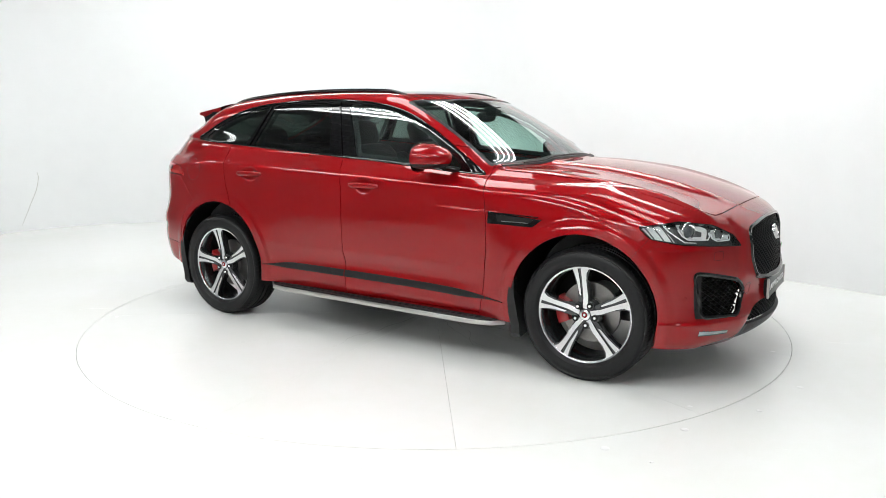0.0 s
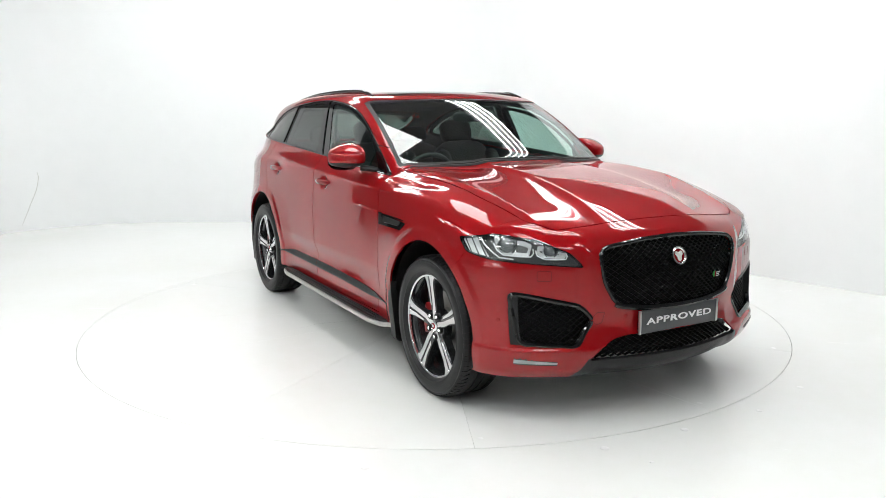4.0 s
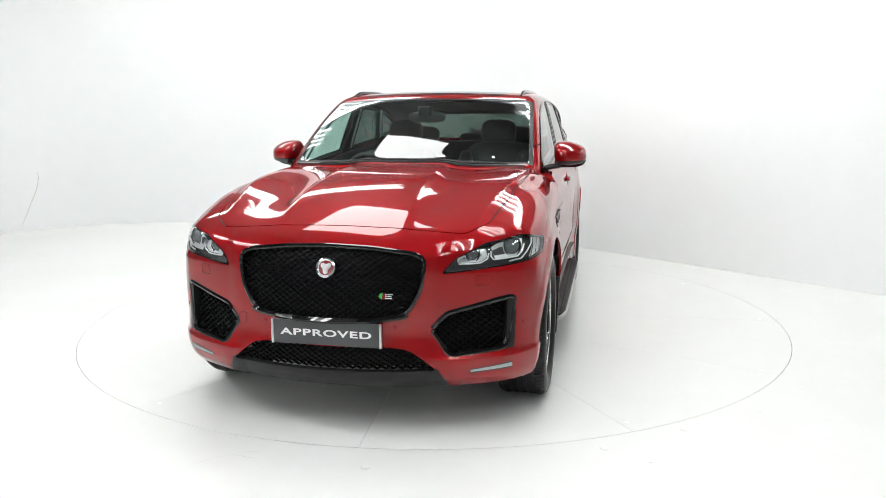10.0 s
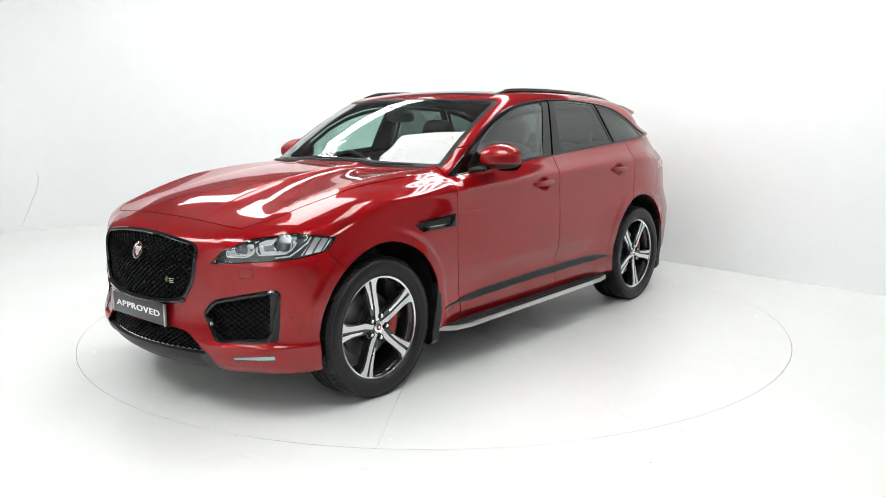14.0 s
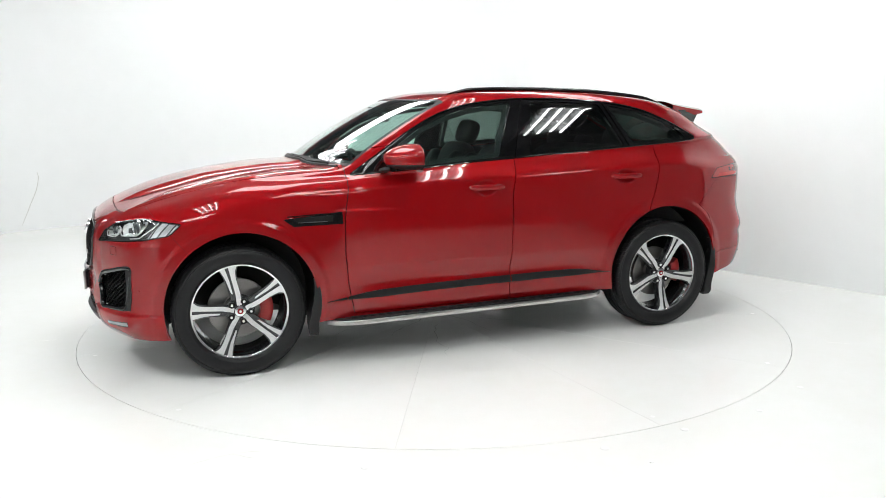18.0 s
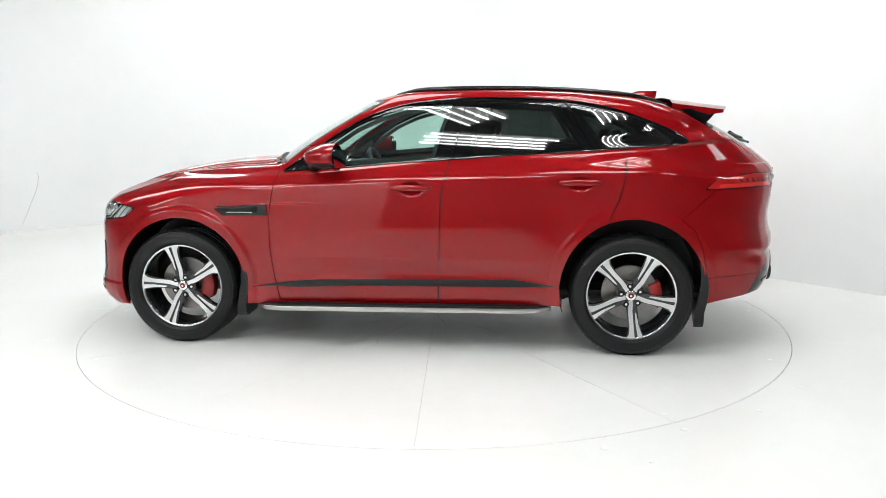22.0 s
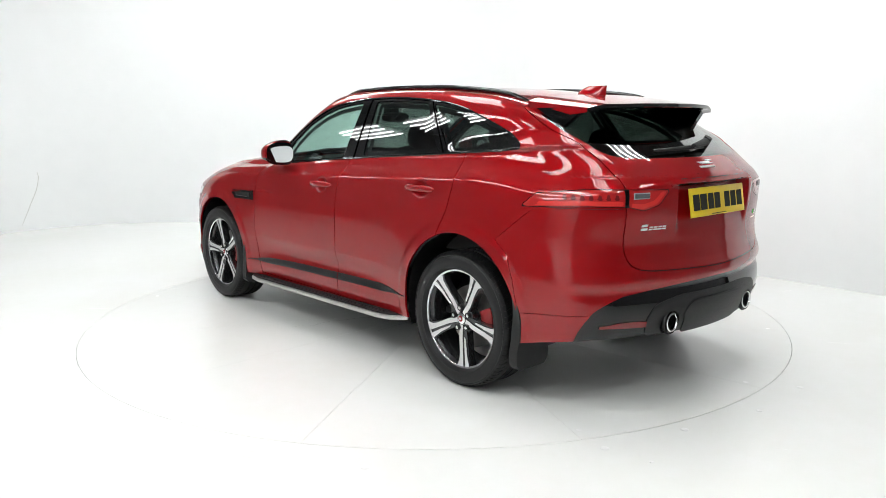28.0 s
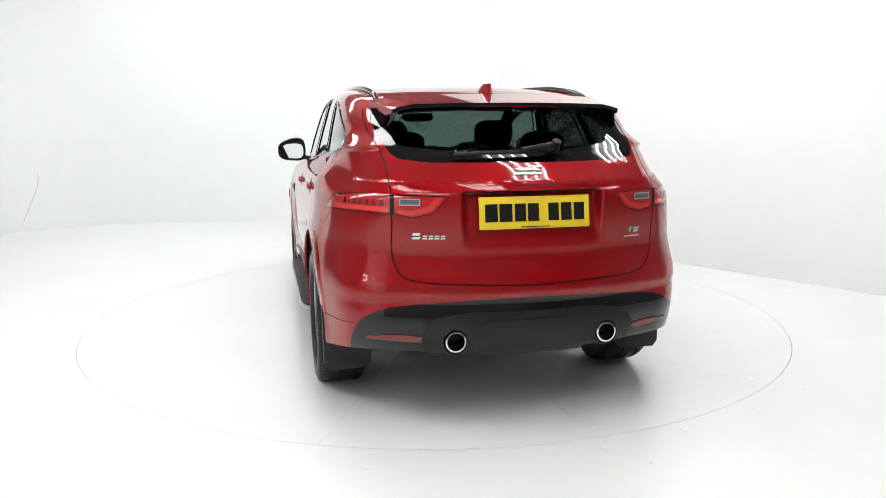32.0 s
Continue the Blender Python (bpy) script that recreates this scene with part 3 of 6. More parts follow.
# front view (|y|, z)
GRILLE = rounded([(-0.40, 0.857), (-0.2, 0.880), (0, 0.887), (0.2, 0.880), (0.40, 0.857), (0.445, 0.83), (0.425, 0.69), (0.365, 0.585), (0.2, 0.563), (0, 0.558), (-0.2, 0.563), (-0.365, 0.585), (-0.425, 0.69), (-0.445, 0.83)], 0.04, 3)
INTAKE = rounded([(0.825, 0.648), (0.765, 0.640), (0.53, 0.585), (0.468, 0.514), (0.55, 0.392), (0.79, 0.412)], 0.025, 3)
LOW_GRILLE = rounded([(-0.30, 0.436), (0.30, 0.436), (0.38, 0.42), (0.505, 0.321), (-0.505, 0.321), (-0.38, 0.42)], 0.03, 3)
LOW_LIP = [(-0.500, 0.337), (0.500, 0.337), (0.565, 0.20), (-0.565, 0.20)]
# rear view (|y|, z)
TAILGATE = rounded([(0.62, 1.62), (0.70, 1.45), (0.638, 1.25), (0.638, 0.82), (0.60, 0.735), (0.5, 0.716), (0, 0.700), (-0.5, 0.716), (-0.60, 0.735), (-0.638, 0.82), (-0.638, 1.25), (-0.70, 1.45), (-0.62, 1.62)], 0.05, 3)
REAR_GLASS = rounded([(0, 1.247), (0.45, 1.250), (0.595, 1.266), (0.640, 1.34), (0.665, 1.46), (0.60, 1.53), (0, 1.54), (-0.60, 1.53), (-0.665, 1.46), (-0.640, 1.34), (-0.595, 1.266), (-0.45, 1.250)], 0.04, 3)

car = new("car")
tagged(car, label="glossy dark red metallic estate car with black wheel spokes and trim", category="car")

SKIN = skin(0.0125)


def cut(mesh, d_of):
    P = mesh[0]
    return split(mesh, d_of(P[:, 0], np.abs(P[:, 1]), P[:, 2], P[:, 1]))


# under edge of the body
under = lambda x: np.interp(x, [-2.5, -2.2, -2.0, -1.85, -0.98, 0.95, 1.85, 2.0, 2.2, 2.35], [0.385, 0.39, 0.36, 0.33, 0.300, 0.272, 0.24, 0.235, 0.228, 0.23])
gone, rest = cut(SKIN, lambda x, a, z, y: z - under(x))
for ax, az, ar in ARCH:
    gone, rest = cut(rest, lambda x, a, z, y: np.where(a > 0.5, np.hypot(x - ax, z - az) - ar, 0.05))

# ---- the skin, panel by panel ----
def two_sides(mesh):
    P = mesh[0]
    return split(mesh, -P[:, 1])


# side windows with black surround
dlo, rest = cut(rest, lambda x, a, z, y: np.where(a > 0.45, inside(DLO, x, z), 0.05))
# windscreen
def screen_d(x, a, z, y):
    xs = x + 0.30 * a**2
    d = np.maximum(np.maximum(xs - 0.945, 0.262 - xs), a - (0.735 + 0.10 * (xs - 0.60)))
    d = np.maximum(d, a - 0.79)
    return np.where(z > 1.1, d, 0.05)


screen, rest = cut(rest, screen_d)
rear_glass, rest = cut(rest, lambda x, a, z, y: np.where(x < -1.6, inside(REAR_GLASS, y, z), 0.05))
sun_glass, rest = cut(rest, lambda x, a, z, y: np.where(z > 1.5, inside(rounded([(0.10, 0.50), (0.16, 0.0), (0.10, -0.50), (-1.25, -0.50), (-1.25, 0.50)], 0.05), x, y), 0.05))
heads, rest = cut(rest, lambda x, a, z, y: np.where(x > 1.4, inside(HEADLIGHT, a - x, z), 0.05))
tails, rest = cut(rest, lambda x, a, z, y: np.where(x < -1.6, inside(TAILLIGHT, a + x, z), 0.05))
grille, rest = cut(rest, lambda x, a, z, y: np.where(x > 1.9, inside(GRILLE, y, z), 0.05))
intakes, rest = cut(rest, lambda x, a, z, y: np.where(x > 1.7, inside(INTAKE, a, z), 0.05))
low_grille, rest = cut(rest, lambda x, a, z, y: np.where(x > 1.9, inside(LOW_GRILLE, y, z), 0.05))
lip, rest = cut(rest, lambda x, a, z, y: np.where(x > 1.9, inside(LOW_LIP, y, z), 0.05))


def diffuser_d(x, a, z, y):
    rear_d = z - 0.645 + 0.1 * a**2
    side_d = z - np.interp(x, [-2.40, -2.30, -2.23, -2.17, -2.12, -2.08], [0.70, 0.606, 0.536, 0.44, 0.34, 0.25])
    return np.where(x < -1.9, np.maximum(rear_d, side_d * 0.75), 0.05)


diffuser, rest = cut(rest, diffuser_d)


def pieces(mesh):
    """The separate islands of a mesh."""
    P, N, T = mesh
    if not len(T):
        return []
    tag = np.arange(len(P))
    while True:
        low = tag[T].min(1)
        new_tag = tag.copy()
        for k in range(3):
            np.minimum.at(new_tag, T[:, k], low)
        new_tag = new_tag[new_tag]
        if (new_tag == tag).all():
            break
        tag = new_tag
    return [tidy(P, N, T[tag[T[:, 0]] == g]) for g in np.unique(tag[T[:, 0]]) if (tag[T[:, 0]] == g).sum() > 60]


def panel(rest, d_of, gap=0.0027):
    """Takes a panel out of the skin with a gap round it; also gives the strip under the gap."""
    P = rest[0]
    d = d_of(P[:, 0], np.abs(P[:, 1]), P[:, 2], P[:, 1])
    band = split(rest, np.abs(d) - 0.016)[0] if np.any(np.abs(d) < 0.02) else None
    inner = cut(rest, lambda *k: d_of(*k) + gap)[0]
    outer = cut(rest, lambda *k: gap - d_of(*k))[0]
    return inner, outer, band


bands = []
doors_f, rest, b = panel(rest, lambda x, a, z, y: np.where((a > 0.6) & (x > -0.6), inside(DOOR_F, x, z), 0.05))
bands.append(b)
doors_r, rest, b = panel(rest, lambda x, a, z, y: np.where((a > 0.6) & (z < 1.35), inside(DOOR_R, x, z), 0.05))
bands.append(b)
HOOD = rounded([(0.99, 0), (0.90, 0.45), (0.80, 0.765), (1.10, 0.775), (1.60, 0.745), (1.93, 0.690), (2.035, 0.600), (2.055, 0.50), (2.068, 0.38), (2.082, 0.20), (2.086, 0.0),
                (2.082, -0.20), (2.068, -0.38), (2.055, -0.50), (2.035, -0.600), (1.93, -0.690), (1.60, -0.745), (1.10, -0.775), (0.80, -0.765), (0.90, -0.45)], 0.03)
hood, rest, b = panel(rest, lambda x, a, z, y: np.where(z > 0.8, inside(HOOD, x, y), 0.05))
bands.append(b)
gate, rest, b = panel(rest, lambda x, a, z, y: np.where(x < -1.62, np.maximum(inside(TAILGATE, y, z), x + 1.66), 0.05))
bands.append(b)
bumper_f, rest, b = panel(rest, lambda x, a, z, y: np.where(x > 1.3, np.maximum(1.70 + (z - 0.722) * 0.8 - x, z - np.interp(x, [1.4, 1.76, 1.9, 2.4], [0.845, 0.868, 1.2, 1.2])), 0.05), 0.0009)
bands.append(b)
bumper_r, rest, b = panel(rest, lambda x, a, z, y: np.where(x < -1.4, np.maximum(x + 1.70, z - np.interp(x, [-2.5, -2.2, -1.95, -1.7], [0.515, 0.515, 0.500, 0.475])), 0.05), 0.0014)
bands.append(b)

quarter_seam = lambda z: np.interp(z, [0.50, 0.66, 0.776, 0.845, 0.97, 1.03], [-1.875, -1.845, -1.80, -1.715, -1.86, -1.94])
bumper_up, rest, b = panel(rest, lambda x, a, z, y: np.where(x < -1.6, np.maximum(np.maximum((x - quarter_seam(z)) * 0.75, z - 1.025), 0.47 - z), 0.05), 0.0012)
bands.append(b)

shell_part("body", rest, M_PAINT, car, "red metallic painted body shell with roof and wings")
for s, m in zip(("left", "right"), two_sides(doors_f)):
    shell_part("front_door", m, M_PAINT, car, "red front door")
for m in two_sides(doors_r):
    shell_part("rear_door", m, M_PAINT, car, "red rear door")
shell_part("bonnet", hood, M_PAINT, car, "red ridged bonnet")
shell_part("tailgate", gate, M_PAINT, car, "red tailgate with a hollow for the plate")
shell_part("front_bumper", bumper_f, M_PAINT, car, "red front bumper")
shell_part("rear_bumper", bumper_up, M_PAINT, car, "red rear bumper wrapping round both corners")
for m in two_sides(bumper_r):
    shell_part("rear_bumper", m, M_PAINT, car, "red lower corner of the rear bumper")
for band in bands:
    for b in (pieces(band) if band is not None else []):
        shell_part("door_seal", b, M_PLASTIC, car, "black rubber seal in the panel gap", depth=0, shift=-0.016)
shell_part("front_lip", lip, M_PLASTIC, car, "grey black lower lip", depth=0.02)
diffuser = cut(diffuser, lambda x, a, z, y: np.hypot(a - 0.368, z - 0.446) - 0.058)[1]
shell_part("rear_diffuser", diffuser, M_GLOSS, car, "gloss black lower rear bumper", depth=0.03)
frit, screen = cut(screen, lambda x, a, z, y: -screen_d(x, a, z, y) - 0.024)
shell_part("screen_edge", frit, M_PLASTIC, car, "black printed edge of the windscreen", depth=0, shift=-0.002)
shell_part("windscreen", screen, M_TINT, car, "clear green-tinted windscreen", depth=0, shift=-0.003)
shell_part("rear_window", rear_glass, M_PRIVACY, car, "dark tinted rear window", depth=0, shift=-0.003)
shell_part("roof_glass", sun_glass, M_GLOSS, car, "black glass roof panel", depth=0)
gf, dlo = cut(dlo, lambda x, a, z, y: inside(GLASS_F, x, z))
gr, dlo = cut(dlo, lambda x, a, z, y: inside(GLASS_R, x, z))
gq, dlo = cut(dlo, lambda x, a, z, y: inside(GLASS_Q, x, z))
for m in two_sides(dlo):
    shell_part("window_surround", m, M_GLOSS, car, "gloss black window surround and pillars", depth=0.015, shift=-0.002)
for nm, mm, mat in (("front_window", gf, M_TINT), ("rear_door_window", gr, M_PRIVACY), ("quarter_window", gq, M_PRIVACY)):
    for m in two_sides(mm):
        shell_part(nm, m, mat, car, "", depth=0, shift=-0.005)
for nm, mm, poly in (("front_window_frame", gf, GLASS_F), ("rear_window_frame", gr, GLASS_R), ("quarter_window_frame", gq, GLASS_Q)):
    for m in two_sides(cut(mm, lambda x, a, z, y: -inside(poly, x, z) - 0.030)[0]):
        shell_part(nm, m, M_LINING, car, "dark inner frame of the side window", depth=0, shift=-0.034)
for m in two_sides(heads):
    shell_part("headlight", m, M_CLEAR, car, "clear headlight lens", depth=0)
for m in two_sides(tails):
    shell_part("tail_light", m, M_TAIL, car, "red tail light", depth=0)
shell_part("grille", grille, M_INK, car, "black grille opening", depth=0, shift=-0.035)
for m in two_sides(intakes):
    shell_part("side_intake", m, M_INK, car, "black side intake", depth=0, shift=-0.05)
shell_part("lower_grille", low_grille, M_INK, car, "black lower grille", depth=0, shift=-0.05)

# ---- wheels ----
def spoke_prism(outline, y_of, thick, ang):
    """A bar of the wheel's face: outline in (radius, across), face height by radius."""
    bm = bmesh.new()
    c, s = math.cos(ang), math.sin(ang)
    rows = []
    for r, v in outline:
        x, z = -(c * r - s * v), s * r + c * v
        rows.append((bm.verts.new((x, y_of(r), z)), bm.verts.new((x, y_of(r) - thick, z))))
    n = len(rows)
    for i in range(n):
        a, b = rows[i], rows[(i + 1) % n]
        bm.faces.new((a[0], b[0], b[1], a[1]))
    bm.faces.new([r[0] for r in rows])
    bm.faces.new([r[1] for r in rows][::-1])
    bmesh.ops.bevel(bm, geom=[e for e in bm.edges if all(v in [r[0] for r in rows] for v in e.verts)], offset=0.0025, segments=1, affect="EDGES")
    return bm


def face_y(r):
    return 0.086 + 0.016 * (r / 0.27) ** 2


def make_wheel(wx, s, phase):
    wheel = part("wheel", lathe_bm([(0.276, 0.102), (0.279, 0.098), (0.281, 0.080), (0.268, 0.070), (0.258, 0.05), (0.250, 0.0), (0.248, -0.09), (0.272, -0.105)], 72), M_ALLOY_DARK, car,
                 "dark grey alloy wheel with machined spokes", at=pose(wx, 0.822 * s, 0.373, 0, 0, 0 if s > 0 else 180))
    tyre = part("tyre", lathe_bm([(0.270, -0.105), (0.281, -0.118), (0.31, -0.128), (0.340, -0.126), (0.360, -0.117), (0.370, -0.100), (0.3725, -0.082),
                                  (0.366, -0.080), (0.366, -0.070), (0.3727, -0.068), (0.373, -0.030), (0.366, -0.028), (0.366, -0.016), (0.373, -0.014), (0.373, 0.014), (0.366, 0.016),
                                  (0.366, 0.028), (0.373, 0.030), (0.3727, 0.068), (0.366, 0.070), (0.366, 0.080), (0.3725, 0.082), (0.370, 0.100), (0.360, 0.117),
                                  (0.353, 0.1215), (0.349, 0.1195), (0.340, 0.126), (0.31, 0.1275), (0.296, 0.1235), (0.290, 0.1245), (0.281, 0.118), (0.272, 0.104)], 96), M_RUBBER, wheel, "black road tyre")
    # tread blocks on both shoulders
    bm = bmesh.new()
    for k in range(78):
        a = k * math.tau / 78
        for sd in (-1, 1):
            pts = []
            for (r, h, da) in ((0.3755, 0.081, 0), (0.3735, 0.099, 0.008), (0.364, 0.1165, 0.012), (0.3752, 0.071, -0.004)):
                pts.append((r, h * sd, da))
            order = [pts[3], pts[0], pts[1], pts[2]]
            rows = []
            for w in (0.0, 0.058):
                rows.append([bm.verts.new((math.cos(a + d * 2 + w) * r, h, math.sin(a + d * 2 + w) * r)) for r, h, d in order])
                rows.append([bm.verts.new((math.cos(a + d * 2 + w) * (r - 0.008), h * 0.985, math.sin(a + d * 2 + w) * (r - 0.008))) for r, h, d in order])
            for i in range(3):
                bm.faces.new((rows[0][i], rows[0][i + 1], rows[2][i + 1], rows[2][i]))
                bm.faces.new((rows[0][i], rows[1][i], rows[1][i + 1], rows[0][i + 1]))
                bm.faces.new((rows[2][i], rows[2][i + 1], rows[3][i + 1], rows[3][i]))
    tagged(part("tread", bm, M_RUBBER, wheel, "tyre tread blocks", smooth=False), kind="stuff")
    part("rim_edge", lathe_bm([(0.262, 0.090), (0.2625, 0.100), (0.265, 0.1025), (0.276, 0.1035), (0.2775, 0.1015), (0.277, 0.090)], 96), M_ALLOY, wheel, "bright machined rim edge")
    part("hub", lathe_bm([(0.0, 0.083), (0.070, 0.083), (0.082, 0.074), (0.088, 0.03), (0.06, 0.0)], 40), M_ALLOY_DARK, wheel)
    for k in range(5):
        ang = radians(phase + 72 * k)
        body = [(0.045, -0.034), (0.16, -0.032), (0.225, -0.040), (0.268, -0.072), (0.268, 0.052), (0.225, 0.036), (0.16, 0.030), (0.045, 0.030)]
        part("spoke", spoke_prism(body, lambda r: face_y(r) - 0.007, 0.045, ang), M_ALLOY_DARK, wheel)
        part("spoke_face", spoke_prism([(0.030, -0.020), (0.10, -0.0285), (0.19, -0.0295), (0.235, -0.034), (0.262, -0.062), (0.270, -0.058), (0.270, -0.004), (0.19, -0.0045), (0.10, -0.0045), (0.035, 0.012)], face_y, 0.008, ang), M_ALLOY, wheel, "bright machined spoke face")
        part("spoke_face", spoke_prism([(0.100, 0.0085), (0.19, 0.0085), (0.270, 0.011), (0.270, 0.044), (0.262, 0.046), (0.235, 0.032), (0.19, 0.0255), (0.115, 0.0225)], face_y, 0.008, ang), M_ALLOY, wheel, "bright machined spoke face")
        b = ang + radians(36)
        here = pose(-math.cos(b) * 0.060, 0, math.sin(b) * 0.060)
        # raised black dish: its colour gives the shade of a sunk bolt hole
        part("bolt_hole", lathe_bm([(0.0, 0.0905), (0.0135, 0.0905), (0.0165, 0.0935), (0.018, 0.0925), (0.018, 0.07)], 18), M_INK, wheel, "black collar coloured as the shaded bolt hole", at=here)
        part("wheel_bolt", lathe_bm([(0.0, 0.0965), (0.008, 0.0965), (0.0105, 0.094), (0.0105, 0.07)], 6), M_CHROME, wheel, "bright wheel bolt", at=here)
    cap = part("centre_cap", lathe_bm([(0.0, 0.092), (0.024, 0.092), (0.030, 0.089), (0.032, 0.08)], 32), M_CHROME, wheel, "silver centre cap with a red disc")
    part("cap_disc", lathe_bm([(0.0, 0.0945), (0.016, 0.0938), (0.017, 0.092)], 24), M_REDENAMEL, wheel, "red cap disc")
    part("cap_mark", lathe_bm([(0.0, 0.0958), (0.008, 0.0955), (0.009, 0.0935)], 6), M_CHROME, wheel)
    part("brake_disc", lathe_bm([(0.06, 0.02), (0.085, 0.025), (0.09, 0.005), (0.172, 0.005), (0.172, -0.02), (0.08, -0.02)], 64), M_DISC, wheel, "grey steel brake disc")
    # caliper sits behind the axle
    back = -1 if s > 0 else 1
    bm = bmesh.new()
    prof = [(0.118, -0.03), (0.118, 0.048), (0.135, 0.056), (0.175, 0.054), (0.192, 0.04), (0.192, -0.03)]
    a_mid = 180 if s > 0 else 0
    rows = []
    for j in range(9):
        a = radians(a_mid + (-26 + 52 * j / 8))
        rows.append([bm.verts.new((r * math.cos(a), h, r * math.sin(a))) for r, h in prof])
    for r0, r1 in zip(rows, rows[1:]):
        for i in range(len(prof) - 1):
            bm.faces.new((r0[i], r0[i + 1], r1[i + 1], r1[i]))
    bm.faces.new(rows[0])
    bm.faces.new(rows[-1][::-1])
    part("brake_caliper", bm, M_CALIPER, car, "red brake caliper", at=pose(wx, 0.822 * s, 0.373, 0, 0, 0 if s > 0 else 180))
    return wheel


make_wheel(1.437, 1, 104)
make_wheel(-1.437, 1, 62)
make_wheel(1.437, -1, 97)
make_wheel(-1.437, -1, 100)

# wheel-arch liners, floor pan
for ax, az, ar in ARCH:
    for s in (1, -1):
        bm = lathe_bm([(ar + 0.004, 0.925), (ar + 0.010, 0.90), (ar - 0.004, 0.60), (0.10, 0.56)], 40, "y", math.radians(220))
        bmesh.ops.rotate(bm, verts=bm.verts[:], cent=(0, 0, 0), matrix=Matrix.Rotation(radians(20), 3, "Y"))
        bmesh.ops.translate(bm, verts=bm.verts[:], vec=(ax, 0, az))
        if s < 0:
            bmesh.ops.scale(bm, verts=bm.verts[:], vec=(1, -1, 1))
        part("arch_liner", bm, M_PLASTIC, car, "black wheel-arch liner")
part("floor_pan", box_bm(-1.90, 1.95, -0.56, 0.56, 0.27, 0.34, 0.02), M_UNDER, car, "grey underbody")
part("floor_pan", box_bm(-0.95, 0.95, -0.86, 0.86, 0.27, 0.33, 0.02), M_UNDER, car, "grey underbody")
part("rear_axle", tube_bm([(-1.437, -0.7, 0.36), (-1.437, 0.7, 0.36)], 0.035, 10), M_PLASTIC, car)
part("front_axle", tube_bm([(1.437, -0.7, 0.36), (1.437, 0.7, 0.36)], 0.035, 10), M_PLASTIC, car)


def flap(arch, s, z_top, z_low, wide, out, label):
    """A thin moulded flap: follows the arch's rear edge, widens inward and has a rounded foot."""
    ax, az, ar = arch
    bm = bmesh.new()
    rows = []
    n = 14
    for j in range(n + 1):
        k = j / n
        z = z_top + (z_low - z_top) * k
        x = ax - math.sqrt(max(ar**2 - (max(z, az - 0.13) - az) ** 2, 0.01)) - 0.006
        lip = 0.034 * min(1.0, k / 0.5)
        yo = out - 0.010 * k - 0.022 * max(0.0, (k - 0.93) / 0.07) ** 2
        yi = out - 0.035 - (wide - 0.035) * min(1.0, max(0.0, (k - 0.15) / 0.45)) ** 1.3 + 0.03 * max(0.0, (k - 0.90) / 0.10) ** 2
        rows.append([bm.verts.new(v) for v in ((x + 0.012, s * yi, z), (x + 0.016 + lip * 0.6, s * (yo - 0.030), z), (x + 0.010 + lip, s * yo, z), (x - 0.012, s * yo, z), (x - 0.016, s * (yo - 0.012), z), (x - 0.006, s * yi, z))])
    for r0, r1 in zip(rows, rows[1:]):
        for i in range(6):
            bm.faces.new((r0[i], r0[(i + 1) % 6], r1[(i + 1) % 6], r1[i]))
    bm.faces.new(rows[0])
    bm.faces.new(rows[-1][::-1])
    part("mud_flap", bm, M_PLASTIC, car, label)


for s in (1, -1):
    flap(ARCH[0], s, 0.54, 0.190, 0.25, 0.958, "black plastic mud flap behind the front wheel")
    flap(ARCH[1], s, 0.60, 0.185, 0.25, 0.935, "black plastic mud flap behind the rear wheel")

# ---- running boards and sill trim ----
for s in (1, -1):
    def board(outline, z0, z1, mat, nm, label):
        bm = prism_bm([(x, y * s) for x, y in outline], z0, z1)
        for v in bm.verts:
            v.co.z -= 0.0136 * v.co.x
        bmesh.ops.bevel(bm, geom=bm.edges[:], offset=0.004, segments=1, affect="EDGES")
        return part(nm, bm, mat, car, label)
    board([(0.935, 0.84), (0.925, 0.90), (0.86, 0.960), (0.74, 0.983), (-0.76, 0.983), (-0.87, 0.965), (-0.945, 0.90), (-0.955, 0.84)], 0.262, 0.290, M_PLASTIC, "running_board", "black ribbed running board")
    for j in range(4):
        y = 0.875 + 0.024 * j
        board([(0.80, y), (0.80, y + 0.010), (-0.82, y + 0.010), (-0.82, y)], 0.290, 0.295, M_PLASTIC, "tread_rib", "")
    board([(0.940, 0.895), (0.868, 0.966), (0.745, 0.991), (-0.765, 0.991), (-0.878, 0.972), (-0.955, 0.895), (-0.945, 0.890), (-0.872, 0.962), (-0.762, 0.979), (0.742, 0.979), (0.862, 0.956), (0.930, 0.890)],
          0.252, 0.280, M_STEEL, "edge_strip", "bright steel edge of the running board")
    for x0 in (0.6, -0.1, -0.75):
        part("bracket", box_bm(x0 - 0.02, x0 + 0.02, min(s * 0.6, s * 0.93), max(s * 0.6, s * 0.93), 0.250, 0.262, 0.003), M_PLASTIC, car)


